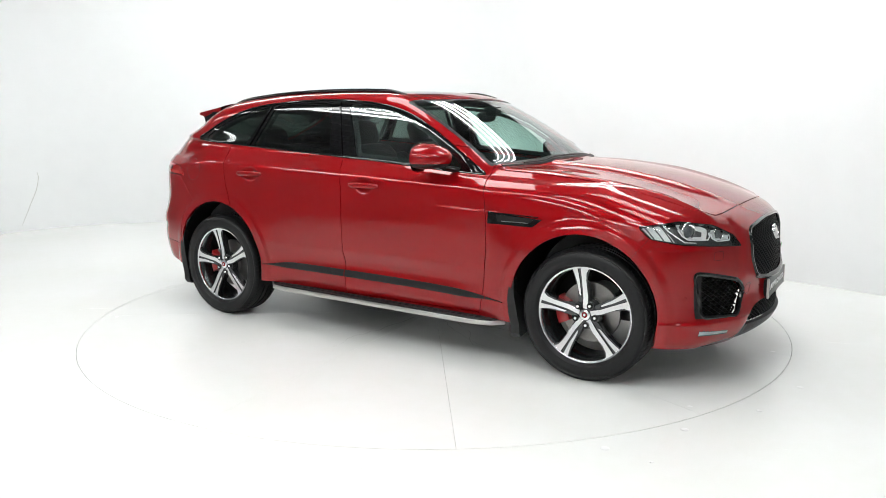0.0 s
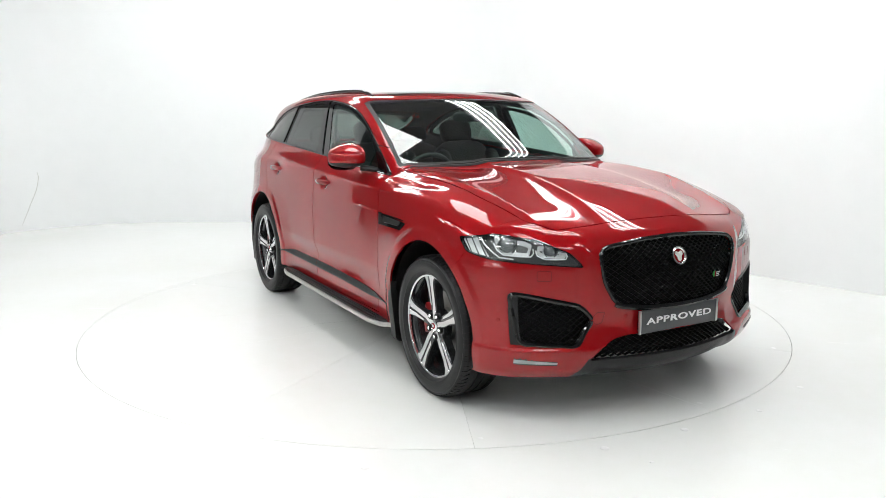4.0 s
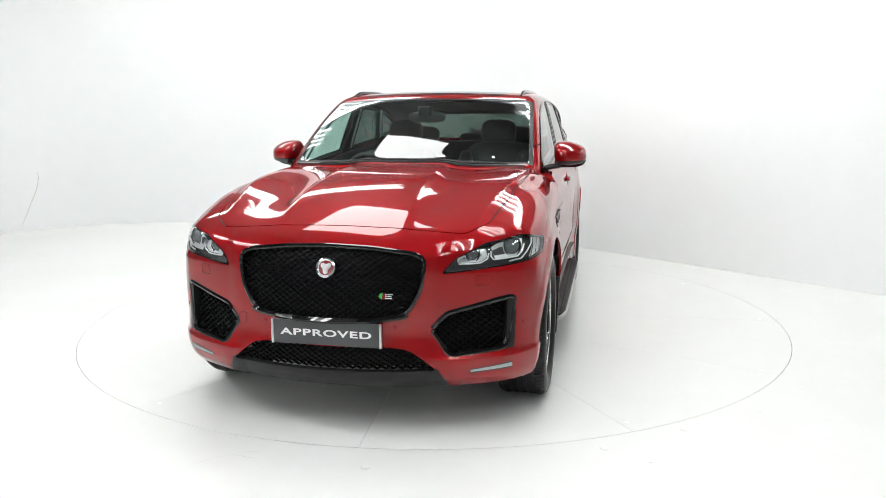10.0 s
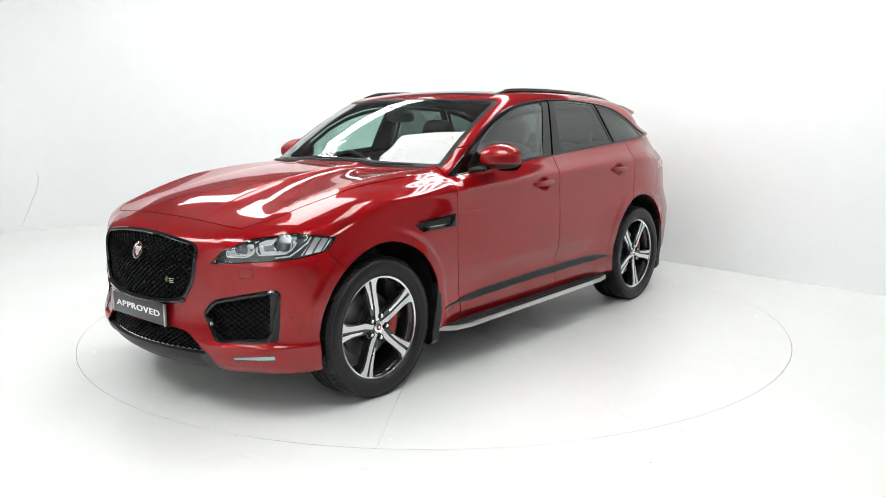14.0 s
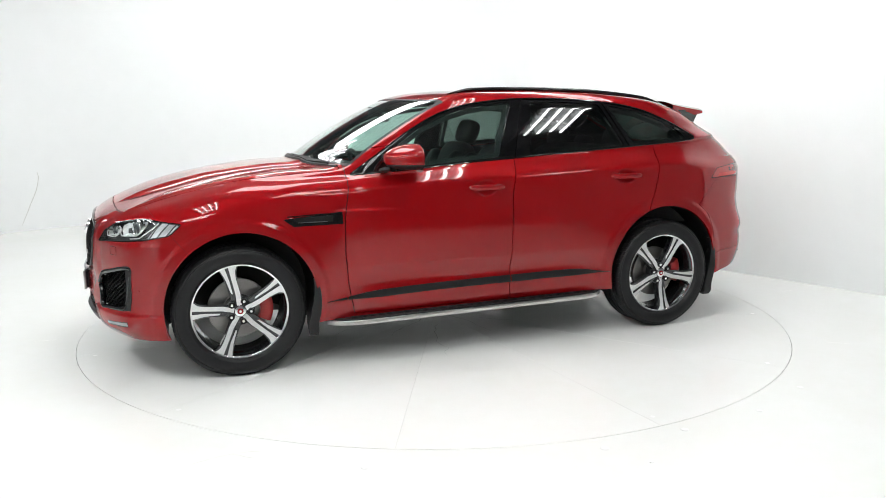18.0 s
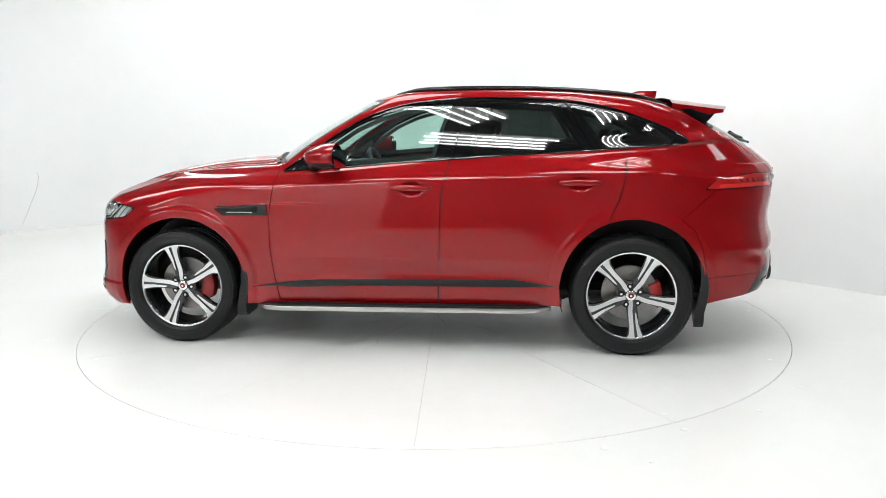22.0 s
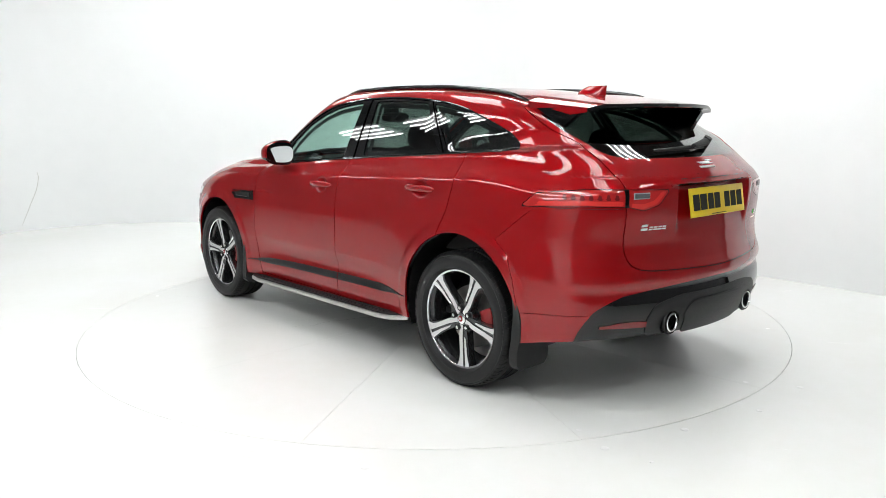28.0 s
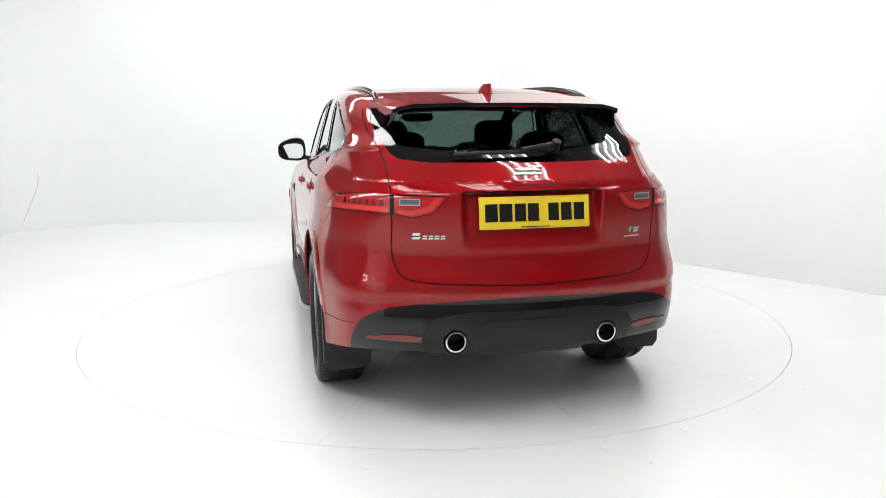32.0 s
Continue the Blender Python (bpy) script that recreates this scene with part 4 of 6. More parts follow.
def side_strip(name, s, xs, lo, hi, out, mat, label="", depth=0.010):
    """A moulding that follows the flank between two lines."""
    P0, N0 = on_side(xs, lo, s)
    P1, N1 = on_side(xs, hi, s)
    Pm, Nm = on_side(xs, (np.asarray(lo) + np.asarray(hi)) / 2, s)
    rings = [P0 - N0 * 0.004, P0 + N0 * out * 0.7, Pm + Nm * out, P1 + N1 * out * 0.7, P1 - N1 * 0.004]
    n, k = len(xs), len(rings)
    V = np.concatenate(rings)
    F = []
    for j in range(k - 1):
        for i in range(n - 1):
            q = (j * n + i, j * n + i + 1, (j + 1) * n + i + 1, (j + 1) * n + i)
            F.append(q if s > 0 else q[::-1])
    ob = raw(name, V.tolist(), F, mat, car, label)
    ob.data.set_sharp_from_angle(angle=radians(35))
    return ob


trim_mid = curve([-1.0, -0.73, 0.0, 0.36, 0.85, 0.95], [0.426, 0.436, 0.428, 0.420, 0.396, 0.386])
for s in (1, -1):
    for x0, x1 in ((-0.99, -0.262), (-0.256, 0.815), (0.821, 0.945)):
        xs = np.linspace(x0, x1, 24)
        half = 0.021 * sstep(-1.0, -0.72, xs) * sstep(0.955, 0.60, xs) + 0.001
        side_strip("sill_trim", s, xs, trim_mid(xs) - half, trim_mid(xs) + half, 0.007, M_PLASTIC, "black sill trim strip")
    # bright lines round the side windows
    xs = np.linspace(-1.74, 0.74, 70)
    low = np.interp(xs, [-1.62, -1.373, -1.126, -0.914, -0.56, -0.313, -0.067, 0.145, 0.356, 0.637, 0.775], [1.278, 1.262, 1.245, 1.231, 1.208, 1.190, 1.176, 1.158, 1.140, 1.122, 1.112])
    low = np.where(xs < -1.62, 1.278 + (-1.62 - xs) * 0.13, low)
    side_strip("window_trim", s, xs, low, low + 0.006, 0.004, M_GLOSS, "thin dark window trim")
    up = curve([-1.755, -1.648, -1.465, -1.283, -1.103, -0.924, -0.745, -0.567, -0.389, -0.211, -0.034, 0.144, 0.323, 0.56, 0.76],
               [1.318, 1.380, 1.455, 1.513, 1.545, 1.562, 1.573, 1.577, 1.574, 1.561, 1.537, 1.489, 1.405, 1.255, 1.122])
    xs = np.linspace(-1.75, 0.74, 80)
    side_strip("window_trim", s, xs, up(xs) - 0.009, up(xs) - 0.001, 0.005, M_GLOSS, "thin dark window trim")
    # slim pillar bars
    for (xa, za, xb, zb, w) in ((-0.415, 1.565, -0.330, 1.200, 0.004), (-1.015, 1.548, -1.195, 1.262, 0.006)):
        zs = np.linspace(zb, za, 10)
        xm = xb + (xa - xb) * (zs - zb) / (za - zb)
        P0, N0 = on_side(xm - w, zs, s)
        P1, N1 = on_side(xm + w, zs, s)
        V = np.concatenate([P0 + N0 * 0.0, P0 + N0 * 0.005, P1 + N1 * 0.005, P1 + N1 * 0.0])
        F = []
        for j in range(3):
            for i in range(9):
                q = (j * 10 + i, j * 10 + i + 1, (j + 1) * 10 + i + 1, (j + 1) * 10 + i)
                F.append(q)
        raw("pillar_bar", V.tolist(), F, M_GLOSS, car, "gloss black pillar bar", smooth=False)

# ---- handles, vents, mirrors ----
for s in (1, -1):
    for hx, hz in HANDLES:
        P, N = on_side([hx], [hz], s)
        P = P + N * 0.014
        hd = bmesh.new()
        bmesh.ops.create_uvsphere(hd, u_segments=20, v_segments=10, radius=1)
        for v in hd.verts:
            e = lambda c, p: math.copysign(abs(c) ** p, c)
            v.co = Vector((e(v.co.x, 0.55) * 0.124, e(v.co.y, 0.7) * 0.012 + 0.018 - 0.010 * v.co.x**2, e(v.co.z, 0.8) * 0.018))
        handle = part("door_handle", hd, M_PAINT, car, "red door handle")
        handle.matrix_basis = Matrix.Translation(Vector(P[0]) + Vector((0, 0, 0.0))) @ (Matrix.Rotation(math.pi, 4, "Z") if s < 0 else Matrix())
        for dx in (-0.098, 0.098):
            part("handle_foot", box_bm(hx + dx - 0.012, hx + dx + 0.012, min(P[0][1] - s * 0.01, P[0][1] + s * 0.016), max(P[0][1] - s * 0.01, P[0][1] + s * 0.016), hz - 0.009, hz + 0.009, 0.003), M_PAINT, car)
    # wing vent: frame, dark insert, small plain bar
    def patch(name, outline, out, mat, label="", n=10, thick=0.006):
        """A raised plate that follows the flank, from a four-cornered outline."""
        a, b, c, d = (np.array(p) for p in outline)
        u, v = np.meshgrid(np.linspace(0, 1, n), np.linspace(0, 1, 5))
        uv = (a * ((1 - u) * (1 - v))[..., None] + b * (u * (1 - v))[..., None] + c * (u * v)[..., None] + d * ((1 - u) * v)[..., None]).reshape(-1, 2)
        P, N = on_side(uv[:, 0], uv[:, 1], s)
        F = [(j * n + i, j * n + i + 1, (j + 1) * n + i + 1, (j + 1) * n + i) for j in range(4) for i in range(n - 1)]
        if s > 0:
            F = [f[::-1] for f in F]
        T = np.array([t for f in F for t in ((f[0], f[1], f[2]), (f[0], f[2], f[3]))])
        nn = np.cross(P[T[0][1]] - P[T[0][0]], P[T[0][2]] - P[T[0][0]])
        if nn @ N[0] < 0:
            T = T[:, ::-1]
        return shell_part(name, (P + N * out, N, T), mat, car, label, depth=thick)
    patch("wing_vent", [(1.182, 0.886), (1.125, 0.843), (0.837, 0.846), (0.839, 0.916)], 0.003, M_GLOSS, "gloss black wing vent")
    patch("vent_slot", [(1.135, 0.889), (1.105, 0.862), (0.900, 0.862), (0.895, 0.900)], 0.0050, M_INK, "dark vent slot", thick=0.002)
    patch("vent_bar", [(1.10, 0.866), (1.10, 0.862), (0.93, 0.862), (0.93, 0.867)], 0.0075, M_CHROME, "bright bar on the vent", thick=0.002)
    patch("vent_frame", [(1.160, 0.902), (1.158, 0.897), (0.842, 0.908), (0.842, 0.914)], 0.008, M_GLOSS, "", thick=0.005)
    # door mirror
    mirror = new("door_mirror")
    mirror.parent = car
    tagged(mirror, label="red and black door mirror")
    for nm, mat, lo, hi in (("mirror_cap", M_PAINT, 1.182, 1.30), ("mirror_base", M_PLASTIC, 1.10, 1.181)):
        bm = bmesh.new()
        bmesh.ops.create_uvsphere(bm, u_segments=36, v_segments=24, radius=1)
        for v in bm.verts:
            x, y, z = v.co
            e = lambda c, p: math.copysign(abs(c) ** p, c)
            y2 = e(y, 0.5)
            zz = e(z, 0.62)
            taper = 1 - 0.30 * max(0, y2)
            v.co = Vector((0.400 + e(x, 0.8) * (0.185 if x > 0 else 0.10) * (1 - 0.5 * max(0, y2 + 0.1)), s * (0.970 + y2 * 0.102), 1.207 + (zz * (0.083 * (1 - 0.42 * max(0, x) ** 1.5) if z > 0 else 0.068)) * taper + 0.008 * (1 - y2)))
        geom = bm.verts[:] + bm.edges[:] + bm.faces[:]
        bmesh.ops.bisect_plane(bm, geom=geom, plane_co=(0, 0, lo), plane_no=(0, 0, 1), clear_inner=True)
        geom = bm.verts[:] + bm.edges[:] + bm.faces[:]
        bmesh.ops.bisect_plane(bm, geom=geom, plane_co=(0, 0, hi), plane_no=(0, 0, 1), clear_outer=True)
        geom = bm.verts[:] + bm.edges[:] + bm.faces[:]
        bmesh.ops.bisect_plane(bm, geom=geom, plane_co=(0.374, 0, 0), plane_no=(1, 0, 0), clear_inner=True)
        part(nm, bm, mat, mirror, "red mirror cap" if mat is M_PAINT else "black mirror base")
    bm = bmesh.new()
    bmesh.ops.create_circle(bm, cap_ends=True, segments=32, radius=1)
    for v in bm.verts:
        e = lambda c, p: math.copysign(abs(c) ** p, c)
        v.co = Vector((0.373, s * (0.966 + e(v.co.x, 0.7) * 0.082), 1.203 + e(v.co.y, 0.7) * 0.056 * (1 - 0.15 * v.co.x)))
    for v in bm.verts:
        v.co.x = 0.358 - 0.11 * (v.co.z - 1.203) + 0.36 * (abs(v.co.y) - 0.966)
    part("mirror_glass", bm, M_MIRROR, mirror, "mirror glass")
    bm = bmesh.new()
    bmesh.ops.create_circle(bm, cap_ends=True, segments=32, radius=1)
    for v in bm.verts:
        e = lambda c, p: math.copysign(abs(c) ** p, c)
        v.co = Vector((0.378, s * (0.968 + e(v.co.x, 0.6) * 0.103), 1.206 + e(v.co.y, 0.6) * 0.076 * (1 - 0.15 * v.co.x)))
    for v in bm.verts:
        v.co.x = 0.371 + 0.10 * (abs(v.co.y) - 0.966)
    part("mirror_frame", bm, M_GLOSS, mirror, "black mirror frame")
    part("mirror_arm", tube_bm([(0.56, s * 0.815, 1.135), (0.545, s * 0.86, 1.145), (0.52, s * 0.91, 1.152)], 0.026, 10, squash=0.7), M_PLASTIC, mirror, "black mirror arm")

# ---- roof ----
for s in (1, -1):
    xs = np.linspace(0.05, -1.66, 40)
    P, N = on_top(xs, np.full(40, s * 0.605) - s * 0.02 * np.clip(-xs - 0.8, 0, 1))
    lift = 0.014 * sstep(0.06, -0.12, xs) * sstep(-1.67, -1.45, xs) - 0.004
    pts = P + np.array([0, 0, 1]) * lift[:, None]
    part("roof_rail", tube_bm([tuple(p) for p in pts], lambda k: 0.016 - 0.006 * abs(2 * k - 1) ** 6, 10), M_GLOSS, car, "gloss black roof rail")
fin = bmesh.new()
rows = []
for k in range(7):
    h = k / 6
    front, back = -1.465 - 0.080 * h**2.2, -1.665 - 0.010 * h
    half = 0.026 * (1 - h**1.5) + 0.012
    ring = []
    for j in range(14):
        a = j * math.tau / 14
        ring.append(fin.verts.new(((front + back) / 2 + math.cos(a) * (front - back) / 2, math.sin(a) * half, 1.565 + 0.064 * h + 0.015 * math.cos(a) * (1 - h))))
    rows.append(ring)
for r0, r1 in zip(rows, rows[1:]):
    for j in range(14):
        fin.faces.new((r0[j], r0[(j + 1) % 14], r1[(j + 1) % 14], r1[j]))
fin.faces.new(rows[-1])
part("aerial_fin", fin, M_PAINT, car, "red shark-fin aerial")

# roof spoiler over the rear window
NS, NA = 10, 25
V, F = [], []
for under_side in (0, 1):
    for i in range(NS):
        k = i / (NS - 1)
        for j in range(NA):
            v = 2 * j / (NA - 1) - 1
            a = abs(v) * (0.655 - 0.075 * k)
            x = -1.672 + k * (-2.105 + 0.32 * a * a + 1.672)
            z_top = 1.577 - 0.055 * k - 0.055 * a * a * (1 - 0.5 * k) - 0.018 * max(0, abs(v) - 0.86) / 0.14
            th = 0.075 * (1 - k) + 0.018 + 0.02 * k * (1 - k)
            V.append((x, math.copysign(a, v), z_top - under_side * th))
idx = lambda u, i, j: u * NS * NA + i * NA + j
for u in (0, 1):
    for i in range(NS - 1):
        for j in range(NA - 1):
            q = (idx(u, i, j), idx(u, i, j + 1), idx(u, i + 1, j + 1), idx(u, i + 1, j))
            F.append(q if u == 0 else q[::-1])
top_f = [f for f in F[:(NS - 1) * (NA - 1)]]
edge = []
for j in range(NA - 1):
    edge.append((idx(0, NS - 1, j), idx(0, NS - 1, j + 1), idx(1, NS - 1, j + 1), idx(1, NS - 1, j)))
for i in range(NS - 1):
    edge.append((idx(0, i, 0), idx(0, i + 1, 0), idx(1, i + 1, 0), idx(1, i, 0)))
    edge.append((idx(0, i + 1, NA - 1), idx(0, i, NA - 1), idx(1, i, NA - 1), idx(1, i + 1, NA - 1)))
def submesh(faces):
    bm = bmesh.new()
    vs = {}
    for f in faces:
        for i in f:
            if i not in vs:
                vs[i] = bm.verts.new(V[i])
        bm.faces.new([vs[i] for i in f])
    return bm
part("roof_spoiler", submesh(top_f + edge[NA - 1:]), M_PAINT, car, "red roof spoiler")
part("spoiler_underside", submesh(F[(NS - 1) * (NA - 1):] + edge[:NA - 1]), M_GLOSS, car, "gloss black underside of the spoiler")
part("brake_strip", tube_bm([(-2.098 + 0.32 * a * a, a, 1.508 - 0.055 * a * a * 0.5) for a in np.linspace(-0.22, 0.22, 9)], 0.007, 6), M_TAIL, car, "dark red high brake light")
for s in (1, -1):
    bm = bmesh.new()
    tri = [(-1.72, 0.640, 1.500), (-1.93, 0.585, 1.500), (-1.955, 0.575, 1.480), (-1.88, 0.618, 1.405)]
    o = [bm.verts.new((x, s * (y + 0.006), z)) for x, y, z in tri]
    i2 = [bm.verts.new((x, s * (y - 0.03), z)) for x, y, z in tri]
    for k in range(4):
        bm.faces.new((o[k], o[(k + 1) % 4], i2[(k + 1) % 4], i2[k]))
    bm.faces.new(o)
    bm.faces.new(i2[::-1])
    part("spoiler_side", bm, M_GLOSS, car, "gloss black side fin under the spoiler")

# ---- lamps ----
def finer(mesh):
    """Each triangle of a mesh into four."""
    P, N, T = mesh
    e = np.sort(np.concatenate([T[:, [0, 1]], T[:, [1, 2]], T[:, [2, 0]]]), 1)
    uq, inv = np.unique(e, axis=0, return_inverse=True)
    inv = inv.reshape(-1) + len(P)
    n = len(T)
    a, b, c = inv[:n], inv[n:2 * n], inv[2 * n:]
    NN = N[uq].sum(1)
    NN /= np.linalg.norm(NN, axis=1, keepdims=True)
    T2 = np.concatenate([np.stack(q, 1) for q in ((T[:, 0], a, c), (a, T[:, 1], b), (c, b, T[:, 2]), (a, b, c))])
    return np.concatenate([P, P[uq].mean(1)]), np.concatenate([N, NN]), T2


def lamp_patch(name, mesh, poly, sink, bowl, mat, label, side):
    """A piece of lamp innards inside an outline on the lens, sunk and dished."""
    u = np.abs(mesh[0][:, 1]) - mesh[0][:, 0]
    P, N, T = split(mesh, inside(poly, u, mesh[0][:, 2]))[0]
    d = -inside(poly, np.abs(P[:, 1]) - P[:, 0], P[:, 2])
    k = np.clip(d / 0.045, 0, 1)
    Q = P - N * (sink + bowl * k * (2 - k))[:, None]
    return raw(name, Q.tolist(), T.tolist(), mat, car, label)


def lamp_point(u, z):
    """A point on the skin of the left front corner, by its outline coordinates."""
    lo, hi = 0.35, 0.97
    for _ in range(40):
        y = (lo + hi) / 2
        if form(np.array([y - u]), np.array([y]), np.array([z]))[0] < 0:
            lo = y
        else:
            hi = y
    P = np.array([[y - u, y, z]])
    g = gradient(P)[0]
    return P[0], g / np.linalg.norm(g)


BOWL_IN = rounded([(-1.535, 0.843), (-1.472, 0.868), (-1.350, 0.874), (-1.352, 0.830), (-1.397, 0.811), (-1.535, 0.808)], 0.012, 3)
BOWL_OUT = rounded([(-1.318, 0.880), (-1.235, 0.903), (-1.045, 0.911), (-1.090, 0.850), (-1.125, 0.830), (-1.300, 0.818)], 0.015, 3)
SIDE_PIECE = rounded([(-0.935, 0.900), (-0.815, 0.883), (-0.872, 0.828), (-1.030, 0.812)], 0.008, 2)
GUIDE_IN = [(-1.530, 0.842), (-1.541, 0.820), (-1.535, 0.805), (-1.47, 0.804), (-1.40, 0.806), (-1.352, 0.824), (-1.340, 0.850)]
GUIDE_OUT = [(-1.322, 0.858), (-1.328, 0.836), (-1.312, 0.818), (-1.24, 0.820), (-1.13, 0.826), (-1.085, 0.846), (-1.055, 0.880)]
GUIDE_LONG = [(-1.20, 0.806), (-1.10, 0.813), (-1.04, 0.842), (-0.986, 0.872), (-0.957, 0.900)]
for side, m in zip((1, -1), two_sides(heads)):
    shell_part("lamp_housing", m, M_LAMP_DARK, car, "dark lamp housing", depth=0, shift=-0.045)
    lamp_rim = split(m, -(inside(HEADLIGHT, np.abs(m[0][:, 1]) - m[0][:, 0], m[0][:, 2]) + 0.0045))[0]
    shell_part("lamp_rim", lamp_rim, M_GLOSS, car, "black edge of the headlight", depth=0.045, shift=0.001)
    fine = finer(finer(m))
    lamp_patch("reflector_bowl", fine, BOWL_IN, 0.020, 0.034, M_LAMP_GREY, "silver reflector bowl", side)
    lamp_patch("reflector_bowl", fine, BOWL_OUT, 0.020, 0.040, M_LAMP_GREY, "silver reflector bowl", side)
    lamp_patch("side_reflector", fine, SIDE_PIECE, 0.016, 0.010, M_LAMP_GREY, "silver ribbed side reflector", side)
    for k in range(3):
        lamp_patch("side_rib", fine, [(-1.02 + 0.055 * k, 0.806), (-1.008 + 0.055 * k, 0.806), (-0.925 + 0.055 * k, 0.905), (-0.937 + 0.055 * k, 0.905)], 0.0145, 0, M_LAMP_DARK, "dark rib of the side reflector", side)
    for cx, cy, cz, pr in ((1.945, 0.798, 0.866, 0.052), (2.055, 0.632, 0.842, 0.040)):
        turn = Vector((0.90, 0.42, 0.03)).normalized().to_track_quat("Y", "Z").to_matrix().to_4x4()
        at = Matrix.Translation((cx, cy, cz)) @ turn
        if side < 0:
            at = Matrix.Diagonal((1, -1, 1, 1)) @ at @ Matrix.Diagonal((-1, 1, 1, 1))
        part("projector", lathe_bm([(0.0, 0.022), (pr * 0.35, 0.020), (pr * 0.62, 0.011), (pr * 0.76, 0.0), (pr * 0.78, -0.02)], 32), M_LENS, car, "round glass projector lens", at=at)
        part("projector_ring", lathe_bm([(pr * 0.78, -0.004), (pr * 0.80, 0.010), (pr * 0.86, 0.013), (pr * 0.92, 0.010), (pr * 0.95, -0.02)], 36), M_CHROME, car, "bright projector ring", at=at)
    # light guides run under the bowls and up the outer edge
    for line in (GUIDE_IN, GUIDE_OUT, GUIDE_LONG):
        pts = []
        for u, z in line:
            q, nq = lamp_point(u, z)
            pts.append((q - nq * 0.014) * np.array([1, side, 1]))
        part("light_guide", tube_bm([tuple(p) for p in pts], 0.0038, 6), M_DRL, car, "pale daytime light guide")

for side, m in zip((1, -1), two_sides(tails)):
    P = m[0]
    v = np.abs(P[:, 1]) + P[:, 0]
    tail_rim = split(m, -(np.maximum(inside(TAILLIGHT, v, P[:, 2]), 0.006 - np.abs(np.abs(P[:, 1]) - 0.636)) + 0.0032))[0]
    shell_part("lamp_rim", tail_rim, M_GLOSS, car, "dark edge of the tail light", depth=0, shift=0.0015)
    strip = split(m, inside([(-1.05, 1.030), (-1.40, 1.043), (-1.632, 1.038), (-1.632, 1.060), (-1.40, 1.062), (-1.08, 1.054)], v, P[:, 2]))[0]
    shell_part("lamp_strip", strip, M_TAIL_BRIGHT, car, "bright red lower lamp strip", depth=0, shift=0.0015)
    strip = split(m, inside([(-1.69, 1.030), (-1.775, 1.021), (-1.875, 1.043), (-1.945, 1.10), (-1.905, 1.10), (-1.855, 1.060), (-1.775, 1.044), (-1.69, 1.050)], v, P[:, 2]))[0]
    shell_part("lamp_strip", strip, M_TAIL_BRIGHT, car, "bright red lower lamp strip", depth=0, shift=0.0015)
    band = split(m, inside([(-1.20, 1.0625), (-1.615, 1.0625), (-1.615, 1.071), (-1.235, 1.071)], v, P[:, 2]))[0]
    shell_part("lamp_tooth", band, M_TAIL_DEEP, car, "dark red foot of the lamp teeth", depth=0, shift=0.0010)
    for k in range(7):
        u0 = -1.215 - 0.057 * k
        tooth = split(m, inside([(u0, 1.064), (u0 - 0.053, 1.064), (u0 - 0.044, 1.075), (u0 - 0.040, 1.092), (u0 - 0.022, 1.092), (u0 - 0.018, 1.075)], v, P[:, 2]))[0]
        shell_part("lamp_tooth", tooth, M_TAIL_DEEP, car, "dark red tooth of the lamp", depth=0, shift=0.0012)
    P, N = on_rear(side * np.array([0.60, 0.522, 0.522, 0.60]), np.array([1.073, 1.073, 1.093, 1.093]))
    for grow, off, mat, nm in ((0.005, 0.002, M_STRIP, "reverse_lamp_frame"), (0.0, 0.0045, M_LAMP_DARK, "reverse_lamp")):
        c = P.mean(0)
        Q = P + N * off + np.sign(P - c) * np.array([0, grow, grow])
        bm = bmesh.new()
        a = [bm.verts.new(q) for q in Q]
        b = [bm.verts.new(q - n * 0.006) for q, n in zip(Q, N)]
        bm.faces.new(a)
        for k in range(4):
            bm.faces.new((a[k], a[(k + 1) % 4], b[(k + 1) % 4], b[k]))
        part(nm, bm, mat, car, "clear reversing lamp", smooth=False)
    # rear reflectors
    ys = np.linspace(0.48, 0.755, 8)
    P0, N0 = on_rear(side * ys, 0.440 + 0.012 * sstep(0.5, 0.75, ys))
    P1, N1 = on_rear(side * ys, 0.466 + 0.010 * sstep(0.48, 0.6, ys) - 0.012 * sstep(0.66, 0.755, ys))
    V2 = np.concatenate([P0 - N0 * 0.004, P0 + N0 * 0.005, P1 + N1 * 0.005, P1 - N1 * 0.004])
    F2 = [(j * 8 + i, j * 8 + i + 1, (j + 1) * 8 + i + 1, (j + 1) * 8 + i) for j in range(3) for i in range(7)]
    bm = bmesh.new()
    vs = [bm.verts.new(p) for p in V2]
    for f in F2:
        bm.faces.new([vs[i] for i in f])
    part("rear_reflector", bm, M_TAIL_DEEP, car, "dark red rear reflector", smooth=False)
    # front lower light strip
    ys = np.linspace(0.640, 0.815, 9)
    P0, N0 = on_front(side * ys, np.interp(ys, [0.635, 0.81], [0.314, 0.322]))
    P1, N1 = on_front(side * ys, np.interp(ys, [0.635, 0.81], [0.324, 0.341]))
    for off, mat, nm, g in ((0.001, M_PLASTIC, "strip_frame", 0.007), (0.004, M_STRIP, "front_light_strip", 0.0)):
        A = P0 + N0 * off - np.array([0, 0, g])
        B = P1 + N1 * off + np.array([0, 0, g])
        bm = bmesh.new()
        va = [bm.verts.new(p) for p in A]
        vb = [bm.verts.new(p) for p in B]
        for i in range(8):
            bm.faces.new((va[i], va[i + 1], vb[i + 1], vb[i]))
        part(nm, bm, mat, car, "pale lower light strip" if g == 0 else "", smooth=False)


